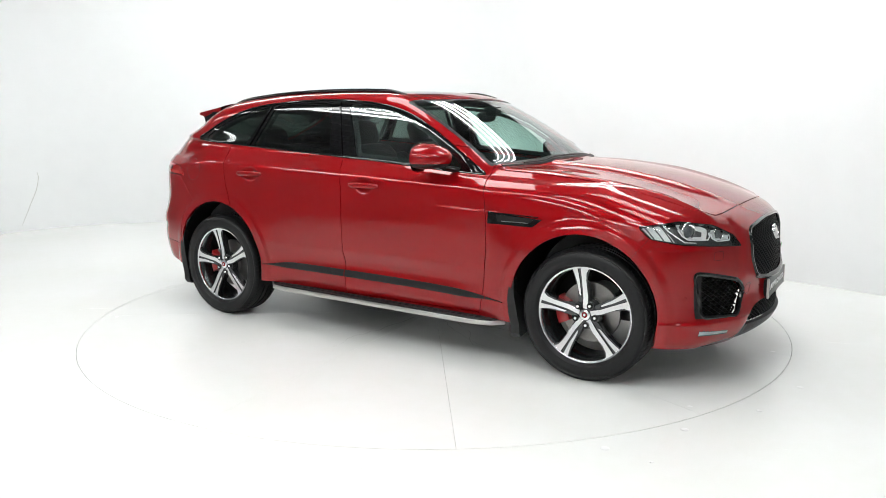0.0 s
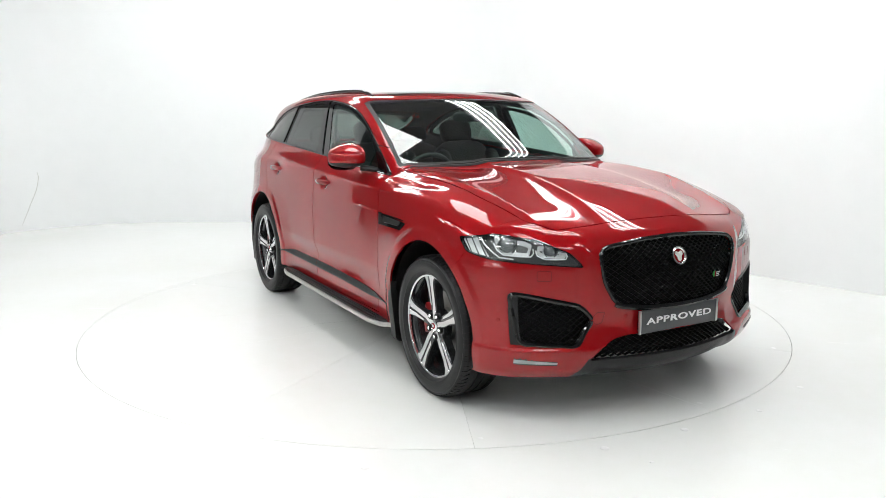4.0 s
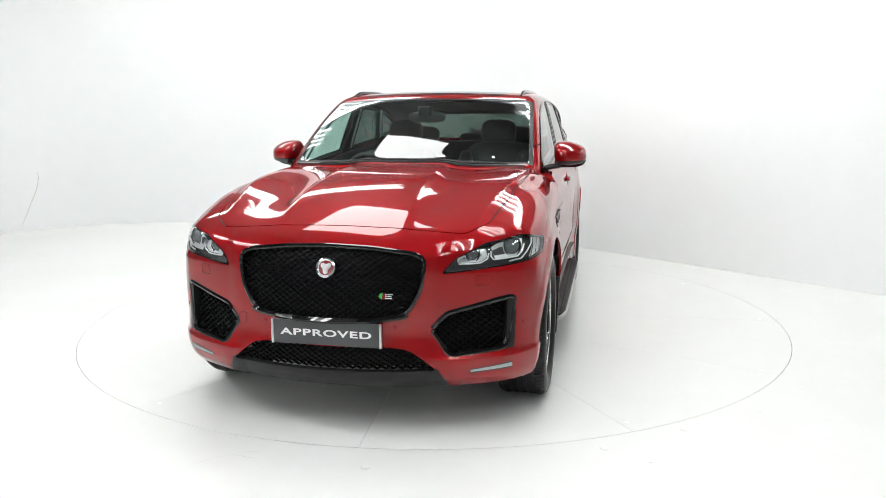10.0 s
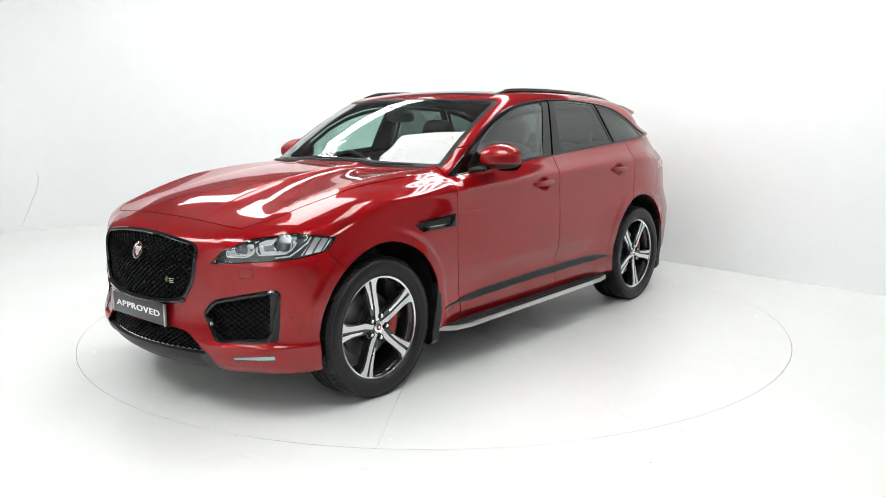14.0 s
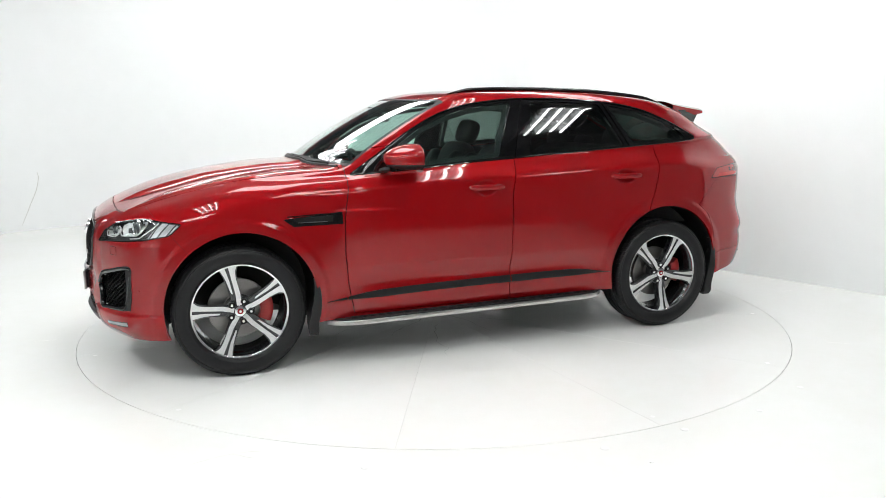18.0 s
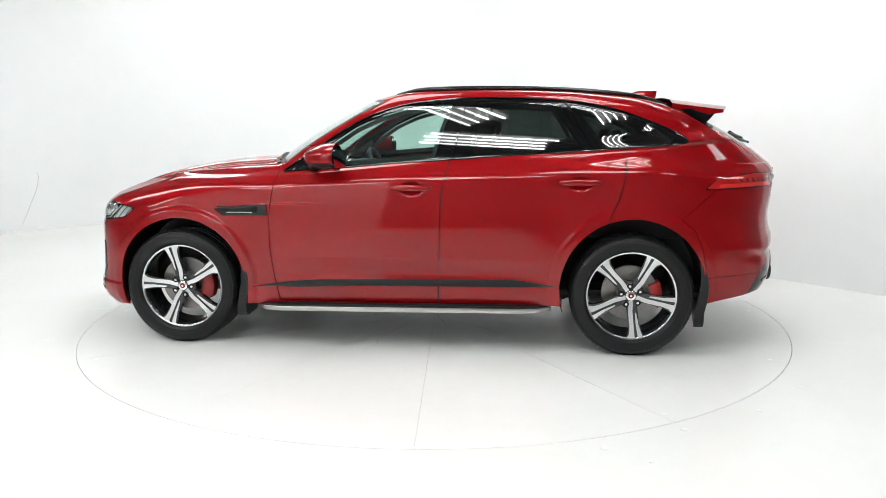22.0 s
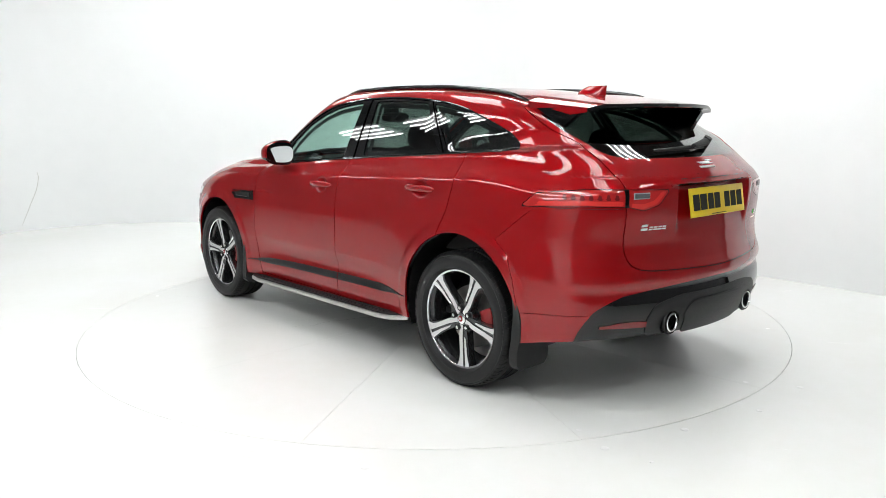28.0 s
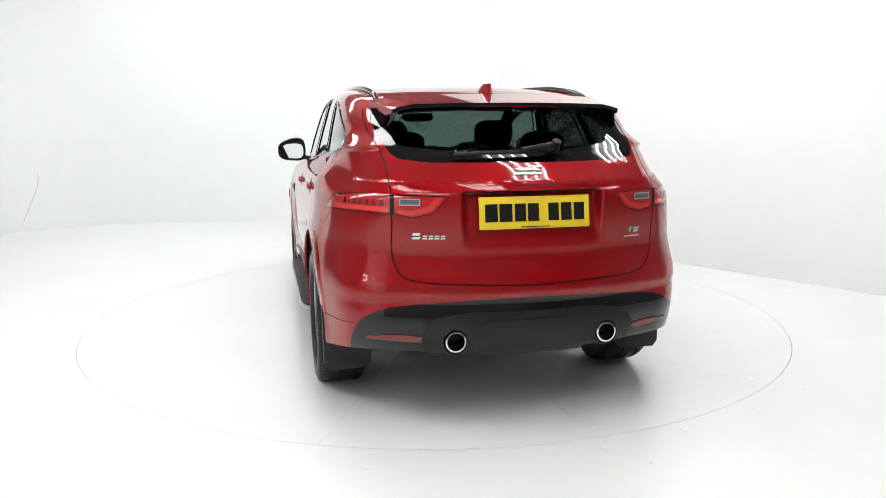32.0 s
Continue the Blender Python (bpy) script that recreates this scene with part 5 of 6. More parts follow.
# ---- grilles ----
def lattice(poly, sym, back, cell_w, cell_h, bar, name, label, parent=car, lo=None):
    """A net of slanting bars behind an opening in the front, cut to its outline."""
    poly_np = np.array(poly)
    y0, z0 = poly_np.min(0)
    y1, z1 = poly_np.max(0)
    segs = []
    ny, nz = int((y1 - y0) / cell_w) + 2, int((z1 - z0) / cell_h) + 2
    for r in range(nz):
        for c in range(ny):
            ya = y0 + (c + 0.5 * (r % 2)) * cell_w
            za = z0 + r * cell_h
            for dy in (-0.5, 0.5):
                segs.append((ya, za, ya + dy * cell_w, za + cell_h))
    segs = np.array(segs)
    mid_y, mid_z = (segs[:, 0] + segs[:, 2]) / 2, (segs[:, 1] + segs[:, 3]) / 2
    segs = segs[inside(poly, mid_y, mid_z) < -0.004]
    A, NA_ = on_front(segs[:, 0] * sym, segs[:, 1])
    B, NB_ = on_front(segs[:, 2] * sym, segs[:, 3])
    A, B = A - NA_ * back, B - NB_ * back
    d = B - A
    side = np.cross(d, NA_)
    side /= np.linalg.norm(side, axis=1, keepdims=True)
    n = len(A)
    V = np.concatenate([A - side * bar - NA_ * 0.012, A - side * bar * 0.6, A + side * bar * 0.6, A + side * bar - NA_ * 0.012,
                        B - side * bar - NA_ * 0.012, B - side * bar * 0.6, B + side * bar * 0.6, B + side * bar - NA_ * 0.012])
    i = np.arange(n)
    F = np.concatenate([np.stack([i + n * a, i + n * b, i + n * c, i + n * e], 1) for a, b, c, e in ((0, 1, 5, 4), (1, 2, 6, 5), (2, 3, 7, 6))])
    ob = raw(name, V.tolist(), F.tolist(), M_NET, parent, label, smooth=False)
    return tagged(ob, kind="stuff")


lattice(GRILLE, 1, 0.012, 0.038, 0.0130, 0.0027, "grille_net", "black diamond net of the grille")
lattice(LOW_GRILLE, 1, 0.022, 0.038, 0.0130, 0.0025, "lower_grille_net", "black diamond net of the lower grille")
for sym in (1, -1):
    lattice(INTAKE, sym, 0.026, 0.036, 0.0130, 0.0026, "intake_net", "black net of the side intake")


def outline_bar(poly, sym, radius, out, mat, name, label, keep=None, squash=1.0):
    pts = np.array(poly + poly[:1])
    # even steps along the outline
    seg = np.linalg.norm(np.diff(pts, axis=0), axis=1)
    run = np.concatenate([[0], np.cumsum(seg)])
    s = np.linspace(0, run[-1], 140)
    yy, zz = np.interp(s, run, pts[:, 0]), np.interp(s, run, pts[:, 1])
    if keep is not None:
        ok = keep(yy, zz)
        # rotate so that the kept run is unbroken
        start = np.argmax(ok & ~np.roll(ok, 1))
        yy, zz, ok = np.roll(yy, -start), np.roll(zz, -start), np.roll(ok, -start)
        yy, zz = yy[ok], zz[ok]
    P, N = on_front(yy * sym, zz)
    return part(name, tube_bm([tuple(p) for p in P + N * out], radius, 8, caps=keep is not None), mat, car, label)


outline_bar(GRILLE, 1, 0.011, -0.002, M_GLOSS, "grille_frame", "gloss black grille frame")
outline_bar(rounded([(p[0] * 1.012, p[1]) for p in [(-0.40, 0.857), (0, 0.887), (0.40, 0.857), (0.445, 0.83), (0.425, 0.69), (0.365, 0.580), (0.2, 0.556), (0, 0.551), (-0.2, 0.556), (-0.365, 0.580), (-0.425, 0.69), (-0.445, 0.83)]], 0.03, 3),
            1, 0.014, 0.000, M_GLOSS, "grille_lower_trim", "gloss black lower edge of the grille", keep=lambda y, z: (z < 0.60))
for sym in (1, -1):
    outline_bar(INTAKE, sym, 0.015, -0.010, M_GLOSS, "intake_frame", "gloss black intake frame")
    P, N = on_front(sym * np.array([0.800, 0.800, 0.790, 0.785]), np.array([0.640, 0.56, 0.48, 0.425]))
    A, NA_ = on_front(sym * np.array([0.790, 0.790, 0.788, 0.786]), np.array([0.640, 0.56, 0.48, 0.405]))
    B, NB_ = on_front(sym * np.array([0.826, 0.826, 0.824, 0.822]), np.array([0.642, 0.56, 0.48, 0.408]))
    bm = bmesh.new()
    rings = [[bm.verts.new(p) for p in q] for q in (A - NA_ * 0.05, A - NA_ * 0.004, A + NA_ * 0.002, B + NB_ * 0.002, B - NB_ * 0.05)]
    for r0, r1 in zip(rings, rings[1:]):
        for i in range(3):
            bm.faces.new((r0[i], r0[i + 1], r1[i + 1], r1[i]))
    part("intake_blade", bm, M_PLASTIC, car, "black upright blade of the intake")
    # sensor and tow-eye cover rings
    for sy, sz, r in ((0.312, 0.527, 0.010), (0.86, 0.52, 0.010)):
        P, N = on_front([sym * sy], [sz])
        ring = part("parking_sensor", lathe_bm([(0, 0.002), (r * 0.8, 0.002), (r, 0.0005), (r, -0.003)], 20), M_PAINT, car, "red round parking sensor")
        ring.matrix_basis = Matrix.Translation(P[0]) @ Vector(N[0]).to_track_quat("Y", "Z").to_matrix().to_4x4()

# flush covers in the bumper, drawn by dark red lines for their shaded thin gaps
for sym in (1, -1):
    outline_bar(rounded([(0.655, 0.752), (0.715, 0.752), (0.715, 0.706), (0.655, 0.706)], 0.008, 2), sym, 0.0013, 0.0, M_GAP_SHADE, "washer_cover", "thin gap of the washer cover")
outline_bar(rounded([(0.418, 0.552), (0.455, 0.552), (0.478, 0.520), (0.455, 0.492), (0.428, 0.500)], 0.008, 2), -1, 0.0015, 0.0, M_GAP_SHADE, "tow_cover", "thin gap of the towing-eye cover")

# ---- badges and plates ----
P, N = on_front([0.0], [0.790])
nose = Matrix.Translation(Vector(P[0]) + Vector((-0.008, 0, 0))) @ Vector(N[0]).to_track_quat("Y", "Z").to_matrix().to_4x4()
badge = part("round_badge", lathe_bm([(0.0335, 0.004), (0.038, 0.009), (0.0455, 0.007), (0.047, -0.006), (0.0335, -0.006)], 48), M_CHROME, car, "round chrome badge ring", at=nose)
part("badge_disc", lathe_bm([(0.0, 0.003), (0.037, 0.003), (0.037, -0.004)], 32), M_REDENAMEL, car, "red badge disc", at=nose)
bm = bmesh.new()
outline = [(0, -0.026), (0.010, -0.020), (0.013, -0.004), (0.022, 0.004), (0.023, 0.016), (0.012, 0.020), (0, 0.014), (-0.012, 0.020), (-0.023, 0.016), (-0.022, 0.004), (-0.013, -0.004), (-0.010, -0.020)]
ctr = bm.verts.new((0, 0.013, 0))
ro = [bm.verts.new((x * 1.1, 0.003, z * 1.15)) for x, z in outline]
ri = [bm.verts.new((x * 0.8, 0.010, z * 0.75)) for x, z in outline]
for k in range(len(outline)):
    bm.faces.new((ro[k], ro[(k + 1) % 12], ri[(k + 1) % 12], ri[k]))
    bm.faces.new((ri[k], ri[(k + 1) % 12], ctr))
part("badge_mark", bm, M_SILVER, car, "silver raised badge mark", at=nose, smooth=False)


def small_badge(at, s=1.0):
    part("enamel_dot", lathe_bm([(0, 0.003), (0.014 * s, 0.003), (0.015 * s, 0)], 24, "y", math.pi), M_GREEN, car, "green half of the badge", at=at @ pose(0.004, 0, 0, 0, 80, 0))
    part("enamel_dot", lathe_bm([(0, 0.0035), (0.014 * s, 0.0035), (0.015 * s, 0)], 24, "y", math.pi), M_REDENAMEL, car, "red half of the badge", at=at @ pose(0.004, 0, 0, 0, -100, 0))
    for dz, w in ((0.008, 0.034), (-0.001, 0.028), (-0.010, 0.030)):
        part("badge_bar", box_bm(-0.010 - w, -0.008, 0.0, 0.004, dz - 0.003, dz + 0.003, 0.001), M_CHROME, car, "bright badge bar", at=at)


P, N = on_front([0.265], [0.672])
small_badge(Matrix.Translation(Vector(P[0]) - Vector(N[0]) * 0.004) @ Vector(N[0]).to_track_quat("Y", "Z").to_matrix().to_4x4())
# front plate
fp = Matrix.Translation((2.272, 0, 0.493))
plate = part("front_plate", box_bm(-0.012, 0.0, -0.262, 0.262, -0.056, 0.056, 0.003), M_PLATE, car, "dark grey show plate", at=fp)
for sy in (-1, 1):
    part("plate_end", box_bm(-0.010, 0.003, min(sy * 0.252, sy * 0.264), max(sy * 0.252, sy * 0.264), -0.057, 0.057, 0.002), M_STEEL, car, "pale end of the plate holder", at=fp)
part("plate_holder", box_bm(-0.03, -0.0125, -0.25, 0.25, -0.05, 0.05, 0.004), M_PLASTIC, car, "black plate holder", at=fp)
font = bpy.data.curves.new("approved", "FONT")
font.body, font.size, font.align_x, font.align_y, font.extrude = "APPROVED", 0.062, "CENTER", "CENTER", 0.001
font.offset = 0.0015
font.space_character = 1.12
tmp = bpy.data.objects.new("lettering", font)
scene.collection.objects.link(tmp)
bpy.context.view_layer.update()
txt = bpy.data.meshes.new_from_object(tmp.evaluated_get(bpy.context.evaluated_depsgraph_get()))
bpy.data.objects.remove(tmp)
txt.materials.clear()
txt.materials.append(M_WHITE)
lettering = tagged(place(new("lettering", txt), car), label="white lettering APPROVED")
lettering.matrix_basis = fp @ Matrix.Translation((0.0015, 0, 0)) @ pose(0, 0, 0, 90, 0, 90) @ Matrix.Diagonal((1.30, 0.68, 1, 1))

# rear plate
rp = Matrix.Translation((-2.398, 0, 1.031)) @ pose(0, 0, 0, 0, -9, 180)
part("rear_plate", box_bm(-0.006, 0.0, -0.262, 0.262, -0.073, 0.073, 0.002), M_YELLOW, car, "yellow number plate with black bars", at=rp)
for y0, w in ((-0.206, 0.058), (-0.138, 0.060), (-0.070, 0.052), (-0.008, 0.052), (0.088, 0.050), (0.150, 0.050), (0.212, 0.050)):
    part("plate_bar", box_bm(0.0005, 0.002, y0 - w / 2, y0 + w / 2, -0.040, 0.040, 0.0), M_INK, car, "black bar", at=rp)
part("plate_foot_bar", box_bm(0.0005, 0.002, -0.07, 0.07, -0.067, -0.063), M_INK, car, "thin black bar", at=rp)
# body-coloured bar added as the overhang above the plate, not a lamp
P, N = on_rear(np.linspace(-0.385, 0.385, 25), np.full(25, 1.122))
part("plate_light_bar", tube_bm([tuple(p) for p in P - N * 0.004], 0.0095, 8, squash=0.9), M_PAINT, car, "red lip above the plate")


def rear_bar(y0, y1, z0, z1, mat, nm, label, out=0.004, slant=0.0):
    ys = np.linspace(y0, y1, 5)
    A, NA_ = on_rear(ys, np.full(5, z0))
    B, NB_ = on_rear(ys + slant, np.full(5, z1))
    bm = bmesh.new()
    rings = [[bm.verts.new(p) for p in q] for q in (A - NA_ * 0.002, A + NA_ * out, B + NB_ * out, B - NB_ * 0.002)]
    for r0, r1 in zip(rings, rings[1:]):
        for i in range(4):
            bm.faces.new((r0[i], r0[i + 1], r1[i + 1], r1[i]))
    for e in (0, 4):
        bm.faces.new([r[e] for r in rings])
    return part(nm, bm, mat, car, label, smooth=False)


# model name and maker's mark as plain bright shapes
for k, (y0, w, z0, z1) in enumerate(((0.553, 0.034, 0.916, 0.944), (0.508, 0.020, 0.916, 0.933), (0.482, 0.020, 0.916, 0.933), (0.456, 0.020, 0.916, 0.933), (0.430, 0.020, 0.916, 0.933))):
    rear_bar(y0, y0 - w, z0 + 0.0, z0 + (z1 - z0) * 0.34, M_SILVER, "badge_bar", "bright badge bar", slant=-0.004)
    rear_bar(y0 - 0.002, y0 - w, z0 + (z1 - z0) * 0.62, z1, M_SILVER, "badge_bar", "bright badge bar", slant=-0.004)
rear_bar(0.085, -0.05, 1.195, 1.203, M_SILVER, "badge_bar", "bright badge bar")
rear_bar(0.045, -0.055, 1.212, 1.222, M_SILVER, "badge_bar", "bright slanting badge mark", slant=0.03)
rear_bar(-0.02, -0.065, 1.224, 1.230, M_SILVER, "badge_bar", "bright badge mark", slant=0.01)
rear_bar(-0.470, -0.560, 0.892, 0.896, M_SILVER, "badge_bar", "thin bright badge bar")
P, N = on_rear([-0.512], [0.925])
small_badge(Matrix.Translation(P[0]) @ Vector(N[0]).to_track_quat("Y", "Z").to_matrix().to_4x4(), 0.9)

# ---- rear: wiper, exhausts, bumper step ----
P, N = on_rear(np.linspace(0.33, -0.10, 8), np.linspace(1.272, 1.282, 8))
part("rear_wiper", tube_bm([tuple(p) for p in P + N * 0.018], lambda k: 0.007 + 0.006 * k, 8), M_PLASTIC, car, "black rear wiper blade")
P, N = on_rear(np.linspace(0.02, -0.16, 6), np.linspace(1.275, 1.292, 6))
part("wiper_arm", tube_bm([tuple(p) for p in P + N * 0.034], lambda k: 0.012 + 0.010 * k, 10), M_PLASTIC, car, "black wiper arm")
part("wiper_pivot", tube_bm([tuple(P[-1] - N[-1] * 0.002), tuple(P[-1] + N[-1] * 0.06)], 0.022, 12), M_PLASTIC, car, "black wiper pivot")
for s in (1, -1):
    at = pose(-2.352, s * 0.368, 0.446, 0, 0, 0)
    part("exhaust_tip", lathe_bm([(0.038, 0.05), (0.038, -0.038), (0.041, -0.046), (0.0485, -0.044), (0.0500, -0.03), (0.048, 0.12)], 40, "x"), M_CHROME, car, "round chrome exhaust tip", at=at)
    part("exhaust_inside", lathe_bm([(0.0, 0.04), (0.036, 0.04), (0.036, -0.03)], 24, "x"), M_INK, car, "black inside of the exhaust", at=at)
    part("exhaust_recess", lathe_bm([(0.0, 0.03), (0.050, 0.026), (0.052, -0.030), (0.058, -0.040), (0.064, -0.030)], 32, "x"), M_PLASTIC, car, "dark hollow round the exhaust", at=at)


def rear_panel(poly, out, mat, nm, label):
    m = cut(SKIN, lambda x, a, z, y: np.where(x < -1.9, inside(poly, y, z), 0.05))[0]
    m = cut(m, lambda x, a, z, y: np.hypot(a - 0.368, z - 0.446) - 0.058)[1]
    return shell_part(nm, m, mat, car, label, depth=0.02, shift=out)


rear_panel(rounded([(0.50, 0.386), (0.525, 0.48), (0.47, 0.555), (0.30, 0.583), (-0.30, 0.583), (-0.47, 0.555), (-0.525, 0.48), (-0.50, 0.386)], 0.04, 3), 0.005, M_PLASTIC, "diffuser_panel", "satin black diffuser panel")
rear_panel(rounded([(0.26, 0.375), (0.29, 0.50), (0.22, 0.545), (-0.22, 0.545), (-0.29, 0.50), (-0.26, 0.375)], 0.03, 3), 0.010, M_PLASTIC, "diffuser_panel", "raised satin black centre panel")

# fuel flap on the right, drawn by its round gap
P, N = on_side([-1.72], [1.075], -1)
ff_at = Matrix.Translation(P[0]) @ Vector(N[0]).to_track_quat("Y", "Z").to_matrix().to_4x4()
part("fuel_flap", lathe_bm([(0.0815, 0.0003), (0.0825, 0.0008), (0.0835, 0.0003)], 48), M_PLASTIC, car, "thin round gap of the fuel flap", at=ff_at)

# cowl and wipers at the foot of the screen
P, N = on_top(np.full(24, 0.0) + 0.955 - 0.28 * np.linspace(-0.72, 0.72, 24) ** 2, np.linspace(-0.72, 0.72, 24))
part("cowl_panel", tube_bm([tuple(p) for p in P - N * 0.006], 0.022, 8, squash=0.6), M_PLASTIC, car, "black cowl panel below the windscreen")
for y0, y1 in ((-0.55, 0.05), (0.02, 0.62)):
    ys = np.linspace(y0, y1, 10)
    P, N = on_top(0.955 - 0.28 * ys**2 - 0.012 * np.linspace(0, 1, 10), ys)
    part("front_wiper", tube_bm([tuple(p) for p in P + N * 0.007], 0.006, 6), M_PLASTIC, car, "black front wiper")

# ---- cabin ----
for m, nm in ((doors_f, "front_door_card"), (doors_r, "rear_door_card")):
    for h in two_sides(m):
        hi = split(h, 0.60 - h[0][:, 2])[0]
        shell_part(nm, hi, M_LINING, car, "dark inner door lining", depth=0, shift=-0.030)
hi = split(rest, 0.95 - rest[0][:, 2])[0]
hi = split(hi, hi[0][:, 0] - 0.95)[0]
shell_part("roof_lining", hi, M_LINING, car, "dark cabin lining", depth=0, shift=-0.028)
hi = split(gate, 0.80 - gate[0][:, 2])[0]
shell_part("tailgate_lining", hi, M_LINING, car, "dark tailgate lining", depth=0, shift=-0.028)
shell_part("sunblind", (sun_glass[0] - sun_glass[1] * 0.028, sun_glass[1], sun_glass[2]), M_LINING, car, "dark roof blind", depth=0)
part("bulkhead", box_bm(0.80, 0.86, -0.78, 0.78, 0.35, 1.06, 0.01), M_DASH, car, "dark bulkhead")
part("cabin_floor", box_bm(-2.0, 0.82, -0.80, 0.80, 0.34, 0.38, 0.01), M_LINING, car, "dark cabin floor carpet")
part("load_floor", box_bm(-2.15, -1.30, -0.62, 0.62, 0.70, 0.74, 0.01), M_LINING, car, "dark boot floor")
part("load_side", box_bm(-1.85, -1.0, 0.68, 0.73, 0.7, 1.12, 0.01), M_LINING, car, "dark boot side lining")
part("load_side", box_bm(-1.85, -1.0, -0.73, -0.68, 0.7, 1.12, 0.01), M_LINING, car, "dark boot side lining")

dash = bmesh.new()
rows = []
for j in range(17):
    y = -0.76 + 1.52 * j / 16
    hood_up = 0.035 * math.exp(-((y + 0.37) / 0.22) ** 2)
    prof = [(0.86, 1.02), (0.80, 1.095 + 0.2 * hood_up), (0.62, 1.105 + hood_up), (0.52, 1.085 + hood_up * 0.8), (0.47, 1.02), (0.50, 0.90), (0.58, 0.70), (0.80, 0.60)]
    rows.append([dash.verts.new((x, y, z)) for x, z in prof])
for r0, r1 in zip(rows, rows[1:]):
    for i in range(7):
        dash.faces.new((r0[i], r0[i + 1], r1[i + 1], r1[i]))
part("dashboard", dash, M_DASH, car, "dark soft dashboard")
part("screen_panel", box_bm(0.455, 0.47, -0.13, 0.13, 0.93, 1.06, 0.004), M_GLOSS, car, "black touch screen")
part("centre_console", box_bm(-0.45, 0.52, -0.13, 0.13, 0.38, 0.78, 0.04), M_DASH, car, "dark centre console")
part("instrument_hood", box_bm(0.42, 0.58, -0.55, -0.19, 1.06, 1.13, 0.025), M_DASH, car, "dark instrument hood")
# steering wheel on the right
st = Matrix.Translation((0.36, -0.37, 1.045)) @ pose(0, 0, 0, 0, 25, 0)
ringp = [(0.0, 0.185 * math.cos(a), 0.185 * math.sin(a)) for a in np.linspace(0, math.tau, 41)]
part("steering_wheel", tube_bm(ringp, 0.016, 10, caps=False), M_LEATHER, car, "black leather steering wheel", at=st)
part("wheel_boss", box_bm(-0.02, 0.045, -0.085, 0.085, -0.065, 0.055, 0.025), M_DASH, car, at=st)
for a in (10, 170, 270):
    c, s2 = math.cos(radians(a)), math.sin(radians(a))
    part("wheel_spoke", tube_bm([(0.01, 0.06 * c, 0.06 * s2), (0, 0.18 * c, 0.18 * s2)], 0.014, 6), M_LAMP_GREY, car, at=st)
part("steering_column", tube_bm([(0.38, -0.37, 1.035), (0.62, -0.37, 0.95)], 0.045, 10), M_DASH, car)


def soft_block(sx, sy, sz, pw=0.5):
    bm = bmesh.new()
    bmesh.ops.create_uvsphere(bm, u_segments=24, v_segments=14, radius=1)
    e = lambda c: math.copysign(abs(c) ** pw, c)
    for v in bm.verts:
        v.co = Vector((e(v.co.x) * sx, e(v.co.y) * sy, e(v.co.z) * sz))
    return bm


for s in (1, -1):
    seat = part("front_seat", soft_block(0.27, 0.26, 0.10), M_LEATHER, car, "black leather front seat", at=pose(0.02, s * 0.37, 0.66, 0, -8, 0))
    part("backrest", soft_block(0.085, 0.25, 0.33), M_LEATHER, seat, at=pose(-0.31, 0, 0.34, 0, -14, 0))
    part("side_bolster", soft_block(0.10, 0.055, 0.27), M_LEATHER, seat, at=pose(-0.25, 0.22, 0.32, 0, -14, 0))
    part("side_bolster", soft_block(0.10, 0.055, 0.27), M_LEATHER, seat, at=pose(-0.25, -0.22, 0.32, 0, -14, 0))
    part("head_restraint", soft_block(0.06, 0.135, 0.095, 0.6), M_LEATHER, seat, at=pose(-0.43, 0, 0.745, 0, -10, 0))
    part("seat_base", box_bm(-0.2, 0.2, -0.2, 0.2, -0.26, -0.08, 0.02), M_DASH, seat)
bench = part("rear_bench", soft_block(0.25, 0.66, 0.10), M_LEATHER, car, "black leather rear bench", at=pose(-0.86, 0, 0.68, 0, -6, 0))
part("backrest", soft_block(0.08, 0.66, 0.30), M_LEATHER, bench, at=pose(-0.30, 0, 0.32, 0, -16, 0))
for y in (-0.42, 0.0, 0.42):
    part("head_restraint", soft_block(0.045, 0.13 if y else 0.10, 0.075 if y else 0.05, 0.6), M_LEATHER, bench, at=pose(-0.42, y, 0.665 if y else 0.63, 0, -10, 0))
part("interior_mirror", soft_block(0.02, 0.125, 0.036, 0.6), M_DASH, car, "dark interior mirror", at=pose(0.30, 0, 1.455, 0, 10, 0))
part("mirror_stalk", box_bm(0.30, 0.40, -0.04, 0.04, 1.46, 1.525, 0.01), M_DASH, car, "dark sensor housing at the screen")

# ---- marks on the floor and the wall ----
def scuff(pts, width, z, mat, nm, label):
    bm = bmesh.new()
    prev = None
    for i, (x, y) in enumerate(pts):
        a, b = pts[max(i - 1, 0)], pts[min(i + 1, len(pts) - 1)]
        d = Vector((b[0] - a[0], b[1] - a[1])).normalized()
        w = width * (0.25 + 0.75 * math.sin(math.pi * (i + 0.5) / len(pts)))
        cur = [bm.verts.new((x - d.y * w, y + d.x * w, z)), bm.verts.new((x + d.y * w, y - d.x * w, z))]
        if prev:
            bm.faces.new((prev[0], prev[1], cur[1], cur[0]))
        prev = cur
    ob = part(nm, bm, mat, None, smooth=False)
    return tagged(ob, label=label, category="mark", kind="structure")


rng = random.Random(7)
def wander(x, y, ang, length, n=10, rough=0.25):
    out = []
    for i in range(n):
        out.append((x, y))
        ang += rng.uniform(-rough, rough)
        x, y = x + math.cos(ang) * length / n, y + math.sin(ang) * length / n
    return out


